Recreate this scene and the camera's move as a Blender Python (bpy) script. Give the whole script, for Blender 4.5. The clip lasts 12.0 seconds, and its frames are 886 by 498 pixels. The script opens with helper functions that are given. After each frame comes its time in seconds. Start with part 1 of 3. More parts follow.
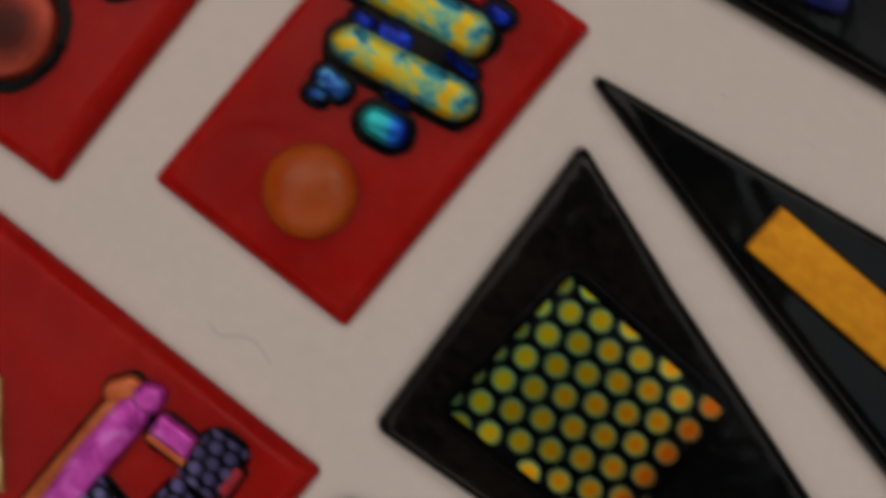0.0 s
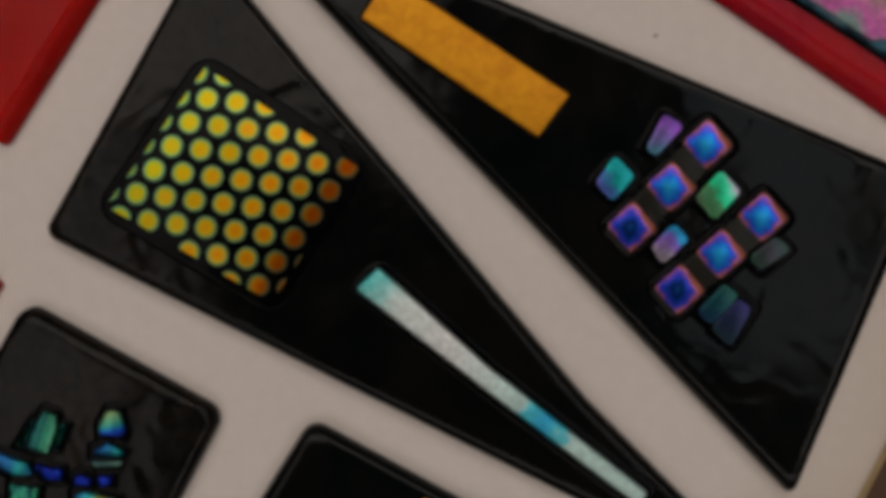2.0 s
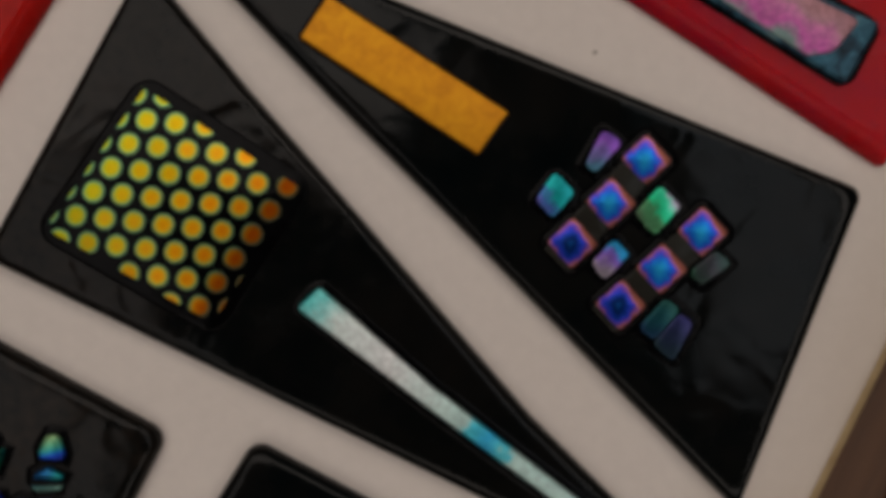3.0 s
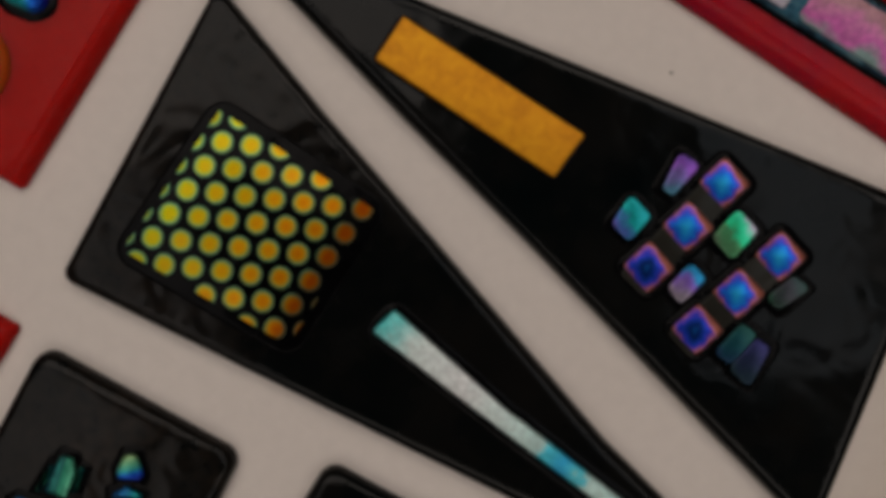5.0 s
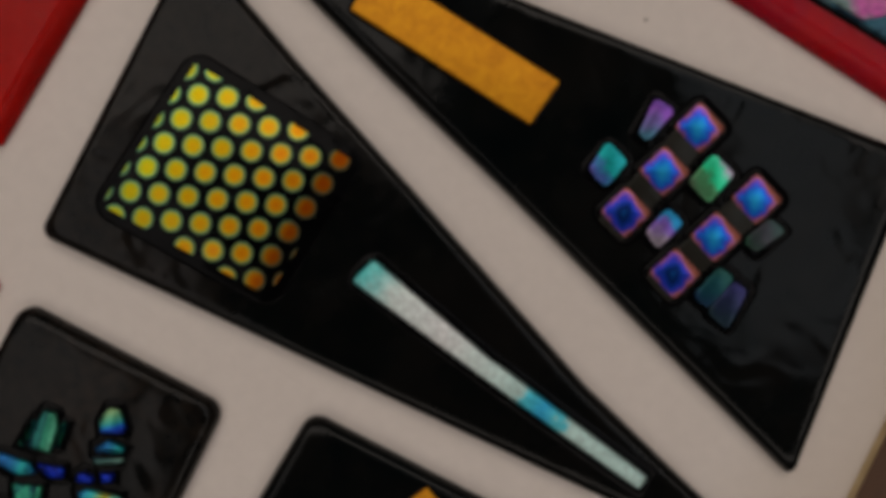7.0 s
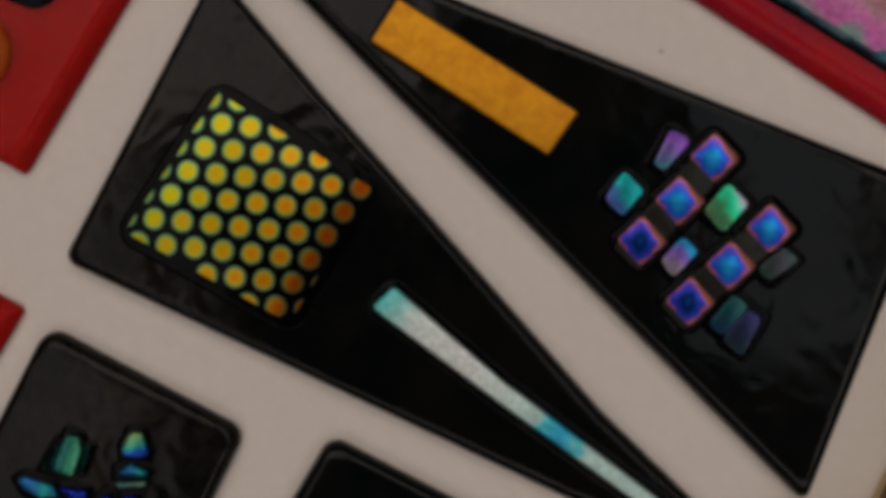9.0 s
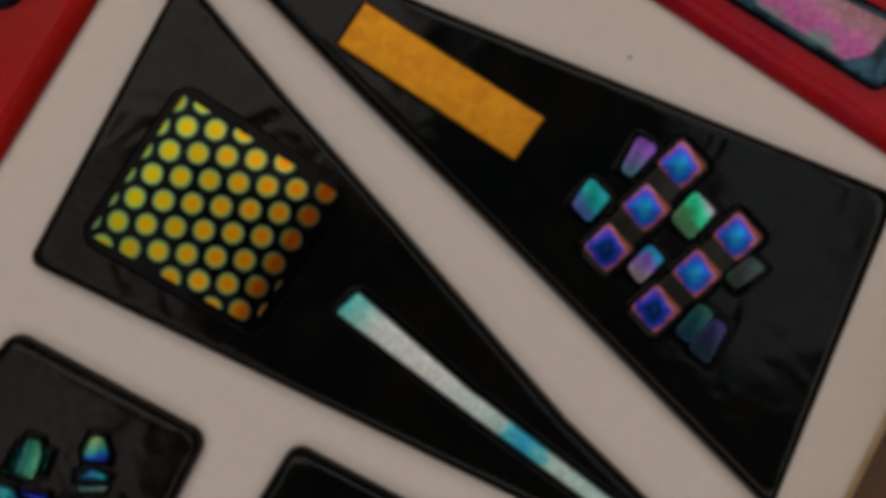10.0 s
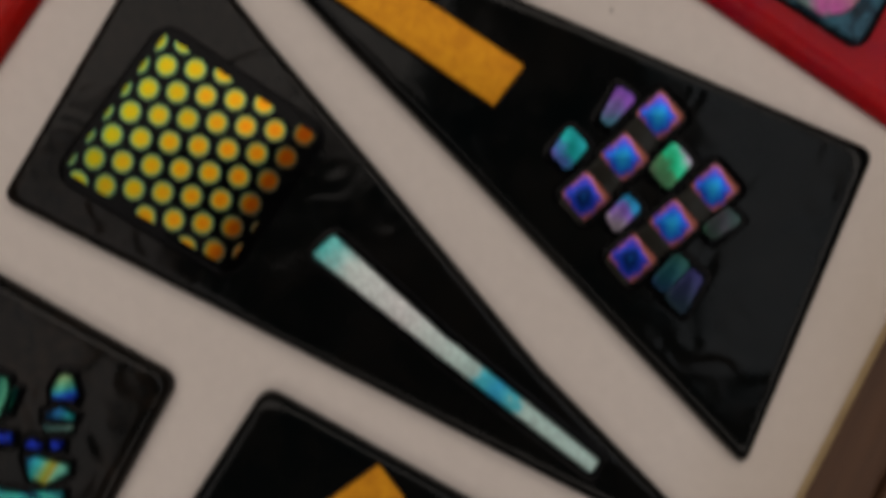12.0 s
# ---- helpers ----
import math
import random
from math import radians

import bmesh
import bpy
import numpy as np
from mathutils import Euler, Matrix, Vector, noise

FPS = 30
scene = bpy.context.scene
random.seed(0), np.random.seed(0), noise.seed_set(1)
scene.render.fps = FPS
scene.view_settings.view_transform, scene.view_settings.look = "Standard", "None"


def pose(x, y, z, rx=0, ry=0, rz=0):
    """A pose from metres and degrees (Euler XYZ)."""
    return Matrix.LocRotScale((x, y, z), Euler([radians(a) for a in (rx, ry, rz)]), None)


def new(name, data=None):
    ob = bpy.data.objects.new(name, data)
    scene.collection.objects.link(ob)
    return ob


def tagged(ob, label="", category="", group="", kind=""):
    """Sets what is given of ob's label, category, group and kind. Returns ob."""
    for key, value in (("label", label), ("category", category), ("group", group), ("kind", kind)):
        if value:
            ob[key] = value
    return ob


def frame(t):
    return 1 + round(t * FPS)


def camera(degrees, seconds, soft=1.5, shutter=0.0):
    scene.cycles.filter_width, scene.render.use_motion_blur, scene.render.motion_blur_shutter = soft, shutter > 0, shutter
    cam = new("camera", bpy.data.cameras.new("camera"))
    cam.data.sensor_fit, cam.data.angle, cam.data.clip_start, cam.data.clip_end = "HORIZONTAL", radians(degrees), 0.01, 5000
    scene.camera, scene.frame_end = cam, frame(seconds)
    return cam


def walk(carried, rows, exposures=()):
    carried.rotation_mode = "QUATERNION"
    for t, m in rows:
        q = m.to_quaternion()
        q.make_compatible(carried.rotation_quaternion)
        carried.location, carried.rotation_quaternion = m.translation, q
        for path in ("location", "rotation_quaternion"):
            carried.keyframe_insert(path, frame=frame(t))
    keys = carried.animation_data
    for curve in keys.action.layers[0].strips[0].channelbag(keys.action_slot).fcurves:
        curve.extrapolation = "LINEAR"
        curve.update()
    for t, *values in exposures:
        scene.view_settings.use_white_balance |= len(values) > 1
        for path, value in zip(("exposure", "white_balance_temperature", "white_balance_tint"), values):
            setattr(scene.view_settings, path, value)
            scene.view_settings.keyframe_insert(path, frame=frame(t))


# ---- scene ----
# ---------------------------------------------------------------- camera
cam = camera(54.71, 12.0, soft=5.4, shutter=0.5)
PATH = [  # seconds; millimetres; degrees
    (0, -32.89, 11.27, 82.42, 3.066, 3.235, 8.626),
    (0.3, -25.52, 9.59, 83.19, -0.225, 2.388, 6.442),
    (0.5, -20.63, 3.48, 83.96, -0.204, 1.862, 5.673),
    (0.8, -13.79, -0.99, 84.45, -1.629, 1.037, 3.921),
    (1, -9.67, -5.09, 85.08, -0.568, 0.747, 2.928),
    (1.5, -5.40, -4.88, 86.51, 0.760, 0.319, 1.540),
    (2, -2.10, -4.96, 86.72, 0.915, 0.234, 0.601),
    (2.5, -0.43, -2.44, 86.82, 1.721, -0.319, -0.074),
    (3, 2.92, -4.57, 86.72, 1.869, -0.250, -0.099),
    (3.5, 1.19, -1.60, 86.73, 0.319, 0.143, -0.068),
    (3.7, -2.03, -1.17, 87.04, 0.459, 0.121, 0.051),
    (5.3, -3.08, -0.50, 86.41, 0.692, 0.822, 0.174),
    (5.5, -3.19, -0.45, 86.32, 0.178, 0.802, -0.193),
    (6, -1.43, -2.72, 87.19, 0.147, 0.715, -0.295),
    (6.5, -2.23, -4.20, 87.17, 0.746, 0.671, -0.182),
    (6.7, -1.30, -5.02, 86.82, 0.240, 0.386, -0.729),
    (8.3, -1.73, -4.55, 86.88, 0.622, 1.043, -0.932),
    (8.5, -2.50, -2.74, 88.09, -0.455, 0.783, -1.138),
    (9, -3.19, -3.03, 88.15, 0.783, 0.401, -0.629),
    (9.5, 1.55, -3.41, 87.94, 1.096, 0.614, -0.199),
    (10, 0.25, -2.97, 87.67, 1.093, 0.400, -0.148),
    (10.5, -1.88, 0.01, 87.63, 0.323, 0.165, 0.620),
    (11, -1.01, -4.92, 87.78, -0.732, 0.706, 1.345),
    (11.5, 3.47, -8.72, 87.92, -0.706, -0.198, 1.489),
    (11.7, 4.18, -10.35, 87.68, -1.398, 0.898, 1.723),
    (12, 1.63, -10.56, 87.15, 2.587, -0.288, 1.103),
]
walk(cam, [(t, pose(x / 1000, y / 1000, z / 1000, rx, ry, rz)) for t, x, y, z, rx, ry, rz in PATH],
     exposures=[(0, 0.08), (1, 0.02), (2.5, -0.01), (12, -0.01)])

# ---------------------------------------------------------------- light
# Six unseen area lamps, added in openings of an added dark timber ceiling.
H = 1.75                                  # ceiling above the board
world = bpy.data.worlds.new("sky")
scene.world = world
world.use_nodes = True
wn = world.node_tree.nodes
sky = wn.new("ShaderNodeTexSky")
sky.sky_type, sky.sun_disc, sky.sun_elevation, sky.sun_rotation = "NISHITA", False, radians(50), radians(20)
world.node_tree.links.new(sky.outputs[0], wn["Background"].inputs[0])
wn["Background"].inputs[1].default_value = 0.05

OVERHEAD_FILLS = [  # x0, x1, y0, y1, radiance, colour
    (-1.50, -0.02, 0.30, 1.90, 1.42, (1.0, 0.872, 0.745)),
    (0.02, 1.50, 0.85, 1.90, 1.55, (1.0, 0.872, 0.745)),
    (0.52, 0.99, -0.25, 0.81, 0.62, (0.97, 0.985, 0.95)),
    (1.03, 1.50, -0.90, 0.81, 1.50, (1.0, 0.88, 0.77)),
    (-1.50, -0.66, -0.75, 0.26, 0.85, (1.0, 0.88, 0.77)),
    (-1.50, 1.50, -1.90, -0.98, 1.30, (1.0, 0.872, 0.745)),
]
for x0, x1, y0, y1, glow, tint in OVERHEAD_FILLS:
    lamp = bpy.data.lights.new("overhead_fill", "AREA")
    lamp.shape, lamp.size, lamp.size_y = "RECTANGLE", x1 - x0 - 0.04, y1 - y0 - 0.04
    lamp.energy, lamp.color = glow * math.pi * (x1 - x0) * (y1 - y0), tint
    ob = new("overhead_fill", lamp)
    ob.location = ((x0 + x1) / 2, (y0 + y1) / 2, H + 0.10)

# ---------------------------------------------------------------- materials


def nodes_of(name):
    m = bpy.data.materials.new(name)
    m.use_nodes = True
    t = m.node_tree
    return m, t, t.nodes["Principled BSDF"]


def add(t, kind, **values):
    n = t.nodes.new(kind)
    for key, value in values.items():
        n.inputs[key.replace("_", " ")].default_value = value
    return n


def ramp(t, source, stops, interpolation="LINEAR"):
    n = t.nodes.new("ShaderNodeValToRGB")
    n.color_ramp.interpolation = interpolation
    while len(n.color_ramp.elements) < len(stops):
        n.color_ramp.elements.new(0.5)
    for e, (p, c) in zip(n.color_ramp.elements, stops):
        e.position, e.color = p, (*c, 1)
    t.links.new(source, n.inputs[0])
    return n.outputs[0]


def noise_of(t, scale, detail=3.0, rough=0.55, distort=0.0, stretch=None, turn=0.0):
    co = t.nodes.new("ShaderNodeTexCoord").outputs["Object"]
    if stretch:
        mp = t.nodes.new("ShaderNodeMapping")
        mp.inputs["Rotation"].default_value = (0, 0, radians(turn))
        mp2 = t.nodes.new("ShaderNodeMapping")
        mp2.inputs["Scale"].default_value = stretch
        t.links.new(co, mp.inputs[0])
        t.links.new(mp.outputs[0], mp2.inputs[0])
        co = mp2.outputs[0]
    n = add(t, "ShaderNodeTexNoise", Scale=scale, Detail=detail, Roughness=rough, Distortion=distort)
    t.links.new(co, n.inputs["Vector"])
    return n.outputs["Fac"]


def bump(t, p, layers):
    """layers: (height socket, metres)."""
    last = None
    for height, metres in layers:
        b = add(t, "ShaderNodeBump", Strength=1.0, Distance=metres)
        t.links.new(height, b.inputs["Height"])
        if last:
            t.links.new(last, b.inputs["Normal"])
        last = b.outputs[0]
    t.links.new(last, p.inputs["Normal"])


def mix(t, fac, a, b, mode="MIX"):
    n = t.nodes.new("ShaderNodeMix")
    n.data_type, n.blend_type = "RGBA", mode
    for socket, v in ((n.inputs[0], fac), (n.inputs[6], a), (n.inputs[7], b)):
        if isinstance(v, tuple):
            socket.default_value = (*v, 1)
        elif isinstance(v, (int, float)):
            socket.default_value = v
        else:
            t.links.new(v, socket)
    return n.outputs[2]


def glass(name, dark, light, rough=0.07, ior=1.25, wave=0.0004, fine=0.000003, dust=0.0, deep=0.0, film=None):
    """Opaque fused glass: a smooth, slightly wavy, glossy skin over a deep colour."""
    m, t, p = nodes_of(name)
    cloud = noise_of(t, 110, 4, 0.6)
    col = ramp(t, cloud, [(0.35, dark), (0.7, light)])
    if dust:
        patch = ramp(t, noise_of(t, 70, 3, 0.6), [(0.40, (0, 0, 0)), (0.62, (1, 1, 1))])
        grit = ramp(t, noise_of(t, 900, 5, 0.7), [(0.36, (0, 0, 0)), (0.66, (dust,) * 3)])
        if film:
            # brown dust and reflected haze, painted round one place on the tile, its rim broken up
            gap = t.nodes.new("ShaderNodeVectorMath")
            gap.operation = "DISTANCE"
            t.links.new(t.nodes.new("ShaderNodeNewGeometry").outputs["Position"], gap.inputs[0])
            gap.inputs[1].default_value = (film[0] * 0.001, film[1] * 0.001, 0.003)
            wide = add(t, "ShaderNodeMapRange", From_Min=film[2] * 0.00125, From_Max=film[2] * 0.0007)
            t.links.new(gap.outputs["Value"], wide.inputs["Value"])
            patch = mix(t, 0.7, patch, (1.0, 1.0, 1.0))
            patch = mix(t, 1.0, patch, wide.outputs[0], "MULTIPLY")
        col = mix(t, mix(t, 1.0, patch, grit, "MULTIPLY"), col, (0.11, 0.074, 0.052))
    t.links.new(col, p.inputs["Base Color"])
    t.links.new(ramp(t, noise_of(t, 260, 4), [(0.35, (rough,) * 3), (0.75, (rough * 2.6,) * 3)]), p.inputs["Roughness"])
    p.inputs["IOR"].default_value = ior
    if deep:
        p.inputs["Subsurface Weight"].default_value, p.inputs["Subsurface Scale"].default_value = 0.9, deep
        p.inputs["Subsurface Radius"].default_value = (1.0, 0.12, 0.10)
    bump(t, p, [(noise_of(t, 60, 0.6, 0.4, 0.3), wave), (noise_of(t, 170, 1.2, 0.5, 1.0), wave * 0.42), (noise_of(t, 1400, 3), fine)])
    return m


def foil(name, stops, scale=300, metal=0.55, rough=0.32, stretch=None, turn=0.0, grain=0.00003, distort=0.5, coat=0.15):
    """Dichroic coating: a coloured, half-metallic film, patchy along its own grain."""
    m, t, p = nodes_of(name)
    t.links.new(ramp(t, noise_of(t, scale, 4, 0.6, distort, stretch, turn), stops), p.inputs["Base Color"])
    p.inputs["Metallic"].default_value, p.inputs["Roughness"].default_value = metal, rough
    p.inputs["Coat Weight"].default_value, p.inputs["Coat Roughness"].default_value, p.inputs["Coat IOR"].default_value = coat, 0.12, 1.3
    p.inputs["Specular IOR Level"].default_value = 0.2
    bump(t, p, [(noise_of(t, scale * 2.2, 3, 0.6, 0, stretch, turn), grain)])
    return m


def banded(name, direction, start, length, stops, metal=0.5, rough=0.35, grain=0.00003, wobble=0.06, speckle=0.25, coat=0.15, fine=420):
    """A film whose colour runs in bands along one direction of the piece (metres, from its own origin)."""
    m, t, p = nodes_of(name)
    co = t.nodes.new("ShaderNodeTexCoord").outputs["Object"]
    dot = t.nodes.new("ShaderNodeVectorMath")
    dot.operation = "DOT_PRODUCT"
    t.links.new(co, dot.inputs[0])
    d = Vector((*direction, 0)).normalized()
    dot.inputs[1].default_value = d / length
    off = t.nodes.new("ShaderNodeMath")
    off.operation = "SUBTRACT"
    t.links.new(dot.outputs["Value"], off.inputs[0])
    off.inputs[1].default_value = start / length
    wob = t.nodes.new("ShaderNodeMath")
    wob.operation = "MULTIPLY_ADD"
    t.links.new(noise_of(t, fine, 3), wob.inputs[0])
    wob.inputs[1].default_value = wobble * 2
    t.links.new(off.outputs[0], wob.inputs[2])
    sub = t.nodes.new("ShaderNodeMath")
    sub.operation = "SUBTRACT"
    sub.inputs[1].default_value = wobble
    t.links.new(wob.outputs[0], sub.inputs[0])
    col = ramp(t, sub.outputs[0], stops)
    grey = ramp(t, noise_of(t, 1500, 4, 0.7), [(0.36, (1 - speckle,) * 3), (0.62, (1, 1, 1))])
    t.links.new(mix(t, 1.0, col, grey, "MULTIPLY"), p.inputs["Base Color"])
    p.inputs["Metallic"].default_value, p.inputs["Roughness"].default_value = metal, rough
    p.inputs["Coat Weight"].default_value, p.inputs["Coat Roughness"].default_value, p.inputs["Coat IOR"].default_value = coat, 0.12, 1.3
    p.inputs["Specular IOR Level"].default_value = 0.2
    bump(t, p, [(noise_of(t, 1100, 4, 0.7), grain)])
    return m


def centred(name, stops, reach, square=False, metal=0.6, rough=0.3, drift=None, uneven=0.08, stray=0.15, aside=(0.0, 0.0)):
    """A film whose colour runs from the middle of each piece to its rim. reach: metres from middle to rim."""
    m, t, p = nodes_of(name)
    co = t.nodes.new("ShaderNodeTexCoord").outputs["Object"]
    scaled = t.nodes.new("ShaderNodeVectorMath")
    scaled.operation = "MULTIPLY_ADD"
    scaled.inputs[1].default_value, scaled.inputs[2].default_value = (1 / reach, 1 / reach, 0), (*aside, 0)
    t.links.new(co, scaled.inputs[0])
    if square:
        sep = t.nodes.new("ShaderNodeSeparateXYZ")
        t.links.new(scaled.outputs[0], sep.inputs[0])
        powers = []
        for k in (0, 1):
            ab = t.nodes.new("ShaderNodeMath")
            ab.operation = "ABSOLUTE"
            t.links.new(sep.outputs[k], ab.inputs[0])
            po = t.nodes.new("ShaderNodeMath")
            po.operation = "POWER"
            po.inputs[1].default_value = 4.0
            t.links.new(ab.outputs[0], po.inputs[0])
            powers.append(po.outputs[0])
        total = t.nodes.new("ShaderNodeMath")
        total.operation = "ADD"
        t.links.new(powers[0], total.inputs[0])
        t.links.new(powers[1], total.inputs[1])
        root = t.nodes.new("ShaderNodeMath")
        root.operation = "POWER"
        root.inputs[1].default_value = 0.25
        t.links.new(total.outputs[0], root.inputs[0])
        r = root.outputs[0]
    else:
        ln = t.nodes.new("ShaderNodeVectorMath")
        ln.operation = "LENGTH"
        t.links.new(scaled.outputs[0], ln.inputs[0])
        r = ln.outputs["Value"]
    wob = t.nodes.new("ShaderNodeMath")
    wob.operation = "MULTIPLY_ADD"
    t.links.new(noise_of(t, 1000, 4), wob.inputs[0])
    wob.inputs[1].default_value = 2 * uneven
    sub = t.nodes.new("ShaderNodeMath")
    sub.operation = "SUBTRACT"
    sub.inputs[1].default_value = uneven
    t.links.new(r, sub.inputs[0])
    t.links.new(sub.outputs[0], wob.inputs[2])
    col = ramp(t, wob.outputs[0], stops)
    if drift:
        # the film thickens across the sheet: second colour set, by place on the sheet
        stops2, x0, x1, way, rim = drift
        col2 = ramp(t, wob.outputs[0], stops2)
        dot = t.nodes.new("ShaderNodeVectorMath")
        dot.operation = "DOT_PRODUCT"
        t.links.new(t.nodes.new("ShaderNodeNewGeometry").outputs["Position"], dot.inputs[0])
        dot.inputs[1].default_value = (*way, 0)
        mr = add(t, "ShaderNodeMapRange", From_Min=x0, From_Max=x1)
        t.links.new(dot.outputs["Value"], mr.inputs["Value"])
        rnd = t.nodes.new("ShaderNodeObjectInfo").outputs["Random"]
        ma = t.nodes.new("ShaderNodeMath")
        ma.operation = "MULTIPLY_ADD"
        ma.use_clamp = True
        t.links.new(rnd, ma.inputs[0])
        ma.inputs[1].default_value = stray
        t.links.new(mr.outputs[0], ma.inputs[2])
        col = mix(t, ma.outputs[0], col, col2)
        # last dots darkened: the dark reflection on the rolled edge, put into the colour
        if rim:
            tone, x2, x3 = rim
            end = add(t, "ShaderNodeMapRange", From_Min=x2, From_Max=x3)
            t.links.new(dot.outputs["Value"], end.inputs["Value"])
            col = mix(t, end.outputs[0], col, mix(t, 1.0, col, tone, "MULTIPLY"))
    t.links.new(col, p.inputs["Base Color"])
    p.inputs["Metallic"].default_value, p.inputs["Roughness"].default_value = metal, rough
    p.inputs["Coat Weight"].default_value, p.inputs["Coat Roughness"].default_value = 0.06, 0.1
    p.inputs["Specular IOR Level"].default_value = 0.15
    bump(t, p, [(noise_of(t, 1500, 3), 0.00002)])
    return m


BLACK = glass("black_glass", (0.0014, 0.0028, 0.0032), (0.0062, 0.0058, 0.0052), 0.07, 1.24, 0.00028)
HAZED = glass("black_glass_with_painted_haze", (0.0014, 0.0024, 0.0026), (0.0062, 0.0056, 0.0050), 0.08, 1.24, 0.00042, dust=0.09, film=(-31.0, 8.0, 19.0))
DUSTY = glass("dusty_black_glass", (0.0014, 0.0024, 0.0026), (0.0062, 0.0056, 0.0050), 0.09, 1.24, 0.00045, dust=0.13)
PAD = glass("black_clear_glass", (0.0012, 0.0012, 0.0014), (0.003, 0.003, 0.0035), 0.10, 1.16)
RED = glass("red_glass", (0.37, 0.0075, 0.0060), (0.48, 0.013, 0.010), 0.15, 1.17, 0.0004, deep=0.007)
# red glass with a bluish reflection put into its base colour as crimson
RED_COOL_SHEEN = glass("red_glass_cool_sheen", (0.42, 0.011, 0.032), (0.52, 0.013, 0.016), 0.16, 1.20, 0.0004, deep=0.007)
AMBER_GLASS = glass("amber_glass", (0.44, 0.075, 0.005), (0.56, 0.125, 0.010), 0.22, 1.36, deep=0.003)
BROWN_GLASS = glass("brown_glass", (0.016, 0.0155, 0.0125), (0.032, 0.030, 0.025), 0.12)
AMBER_FOIL = foil("amber_foil", [(0.25, (0.58, 0.215, 0.010)), (0.5, (0.74, 0.310, 0.012)), (0.8, (0.86, 0.41, 0.016))], 640, 0.45, 0.5, grain=0.00004, coat=0.0)
GOLD_FOIL = foil("gold_foil", [(0.3, (0.40, 0.20, 0.06)), (0.6, (0.75, 0.50, 0.20)), (0.85, (0.9, 0.7, 0.4))], 500, 0.5, 0.4)
PEARL = foil("pearl_foil", [(0.3, (0.55, 0.52, 0.52)), (0.5, (0.75, 0.62, 0.64)), (0.7, (0.85, 0.50, 0.28))], 260, 0.3, 0.35)
STRIPED_YELLOW = foil("yellow_teal_foil", [(0.33, (0.005, 0.03, 0.10)), (0.40, (0.03, 0.32, 0.46)), (0.455, (0.20, 0.54, 0.34)), (0.50, (0.62, 0.60, 0.06)), (0.58, (0.84, 0.56, 0.01)), (0.68, (0.90, 0.44, 0.01)), (0.78, (0.40, 0.56, 0.14))], 400, 0.35, 0.42, distort=0.35)
BLUE_FOIL = foil("blue_foil", [(0.42, (0.0, 0.004, 0.02)), (0.52, (0.005, 0.02, 0.38)), (0.62, (0.01, 0.06, 0.75)), (0.74, (0.05, 0.36, 0.85))], 620, 0.6, 0.3)
SPECKLED_BLUE = foil("speckled_blue_foil", [(0.35, (0.0, 0.004, 0.02)), (0.5, (0.01, 0.07, 0.35)), (0.65, (0.12, 0.45, 0.6))], 800, 0.6, 0.3)
TEAL_FOIL = foil("teal_foil", [(0.36, (0.0, 0.01, 0.05)), (0.42, (0.0, 0.10, 0.36)), (0.48, (0.01, 0.32, 0.38)), (0.6, (0.03, 0.55, 0.38)), (0.8, (0.15, 0.75, 0.55))], 300, 0.55, 0.3, (1, 5, 1), 15)
GREEN_FOIL = foil("green_foil", [(0.38, (0.0, 0.01, 0.03)), (0.46, (0.02, 0.22, 0.20)), (0.53, (0.05, 0.46, 0.26)), (0.75, (0.2, 0.7, 0.42))], 300, 0.55, 0.3, (6, 1, 1), 10)
STRIPED_TEAL = foil("striped_teal_foil", [(0.42, (0.0, 0.006, 0.03)), (0.46, (0.01, 0.16, 0.26)), (0.52, (0.03, 0.46, 0.40)), (0.60, (0.06, 0.60, 0.44)), (0.75, (0.35, 0.8, 0.65))], 420, 0.55, 0.3, (0.5, 7, 1), 9)
STEEL_BLUE = foil("steel_blue_foil", [(0.3, (0.003, 0.010, 0.018)), (0.45, (0.015, 0.05, 0.08)), (0.56, (0.035, 0.12, 0.17)), (0.66, (0.09, 0.17, 0.20)), (0.8, (0.26, 0.32, 0.26))], 380, 0.5, 0.3)
MAGENTA = foil("magenta_foil", [(0.28, (0.26, 0.02, 0.20)), (0.42, (0.56, 0.05, 0.44)), (0.55, (0.72, 0.10, 0.60)), (0.72, (0.84, 0.26, 0.80))], 420, 0.45, 0.33)
ORANGE_FOIL = foil("orange_foil", [(0.3, (0.55, 0.10, 0.03)), (0.7, (0.80, 0.24, 0.08))], 300, 0.4, 0.35)
RED_FOIL = foil("red_foil", [(0.3, (0.38, 0.02, 0.03)), (0.7, (0.60, 0.05, 0.07))], 400, 0.4, 0.35)
EMBER = centred("ember_foil", [(0.0, (0.035, 0.006, 0.005)), (0.35, (0.07, 0.008, 0.005)), (0.58, (0.20, 0.025, 0.012)), (0.82, (0.40, 0.06, 0.03)), (1.0, (0.10, 0.012, 0.008))], 0.0052, metal=0.4, rough=0.32)
VIOLET_DOT = centred("violet_dot", [(0.0, (0.38, 0.39, 0.80)), (0.6, (0.25, 0.24, 0.56)), (1.0, (0.03, 0.034, 0.08))], 0.00084, drift=([(0.0, (0.11, 0.09, 0.23)), (0.6, (0.055, 0.05, 0.13)), (1.0, (0.012, 0.012, 0.035))], -0.085, -0.045, (1, 0), None), stray=0.8)
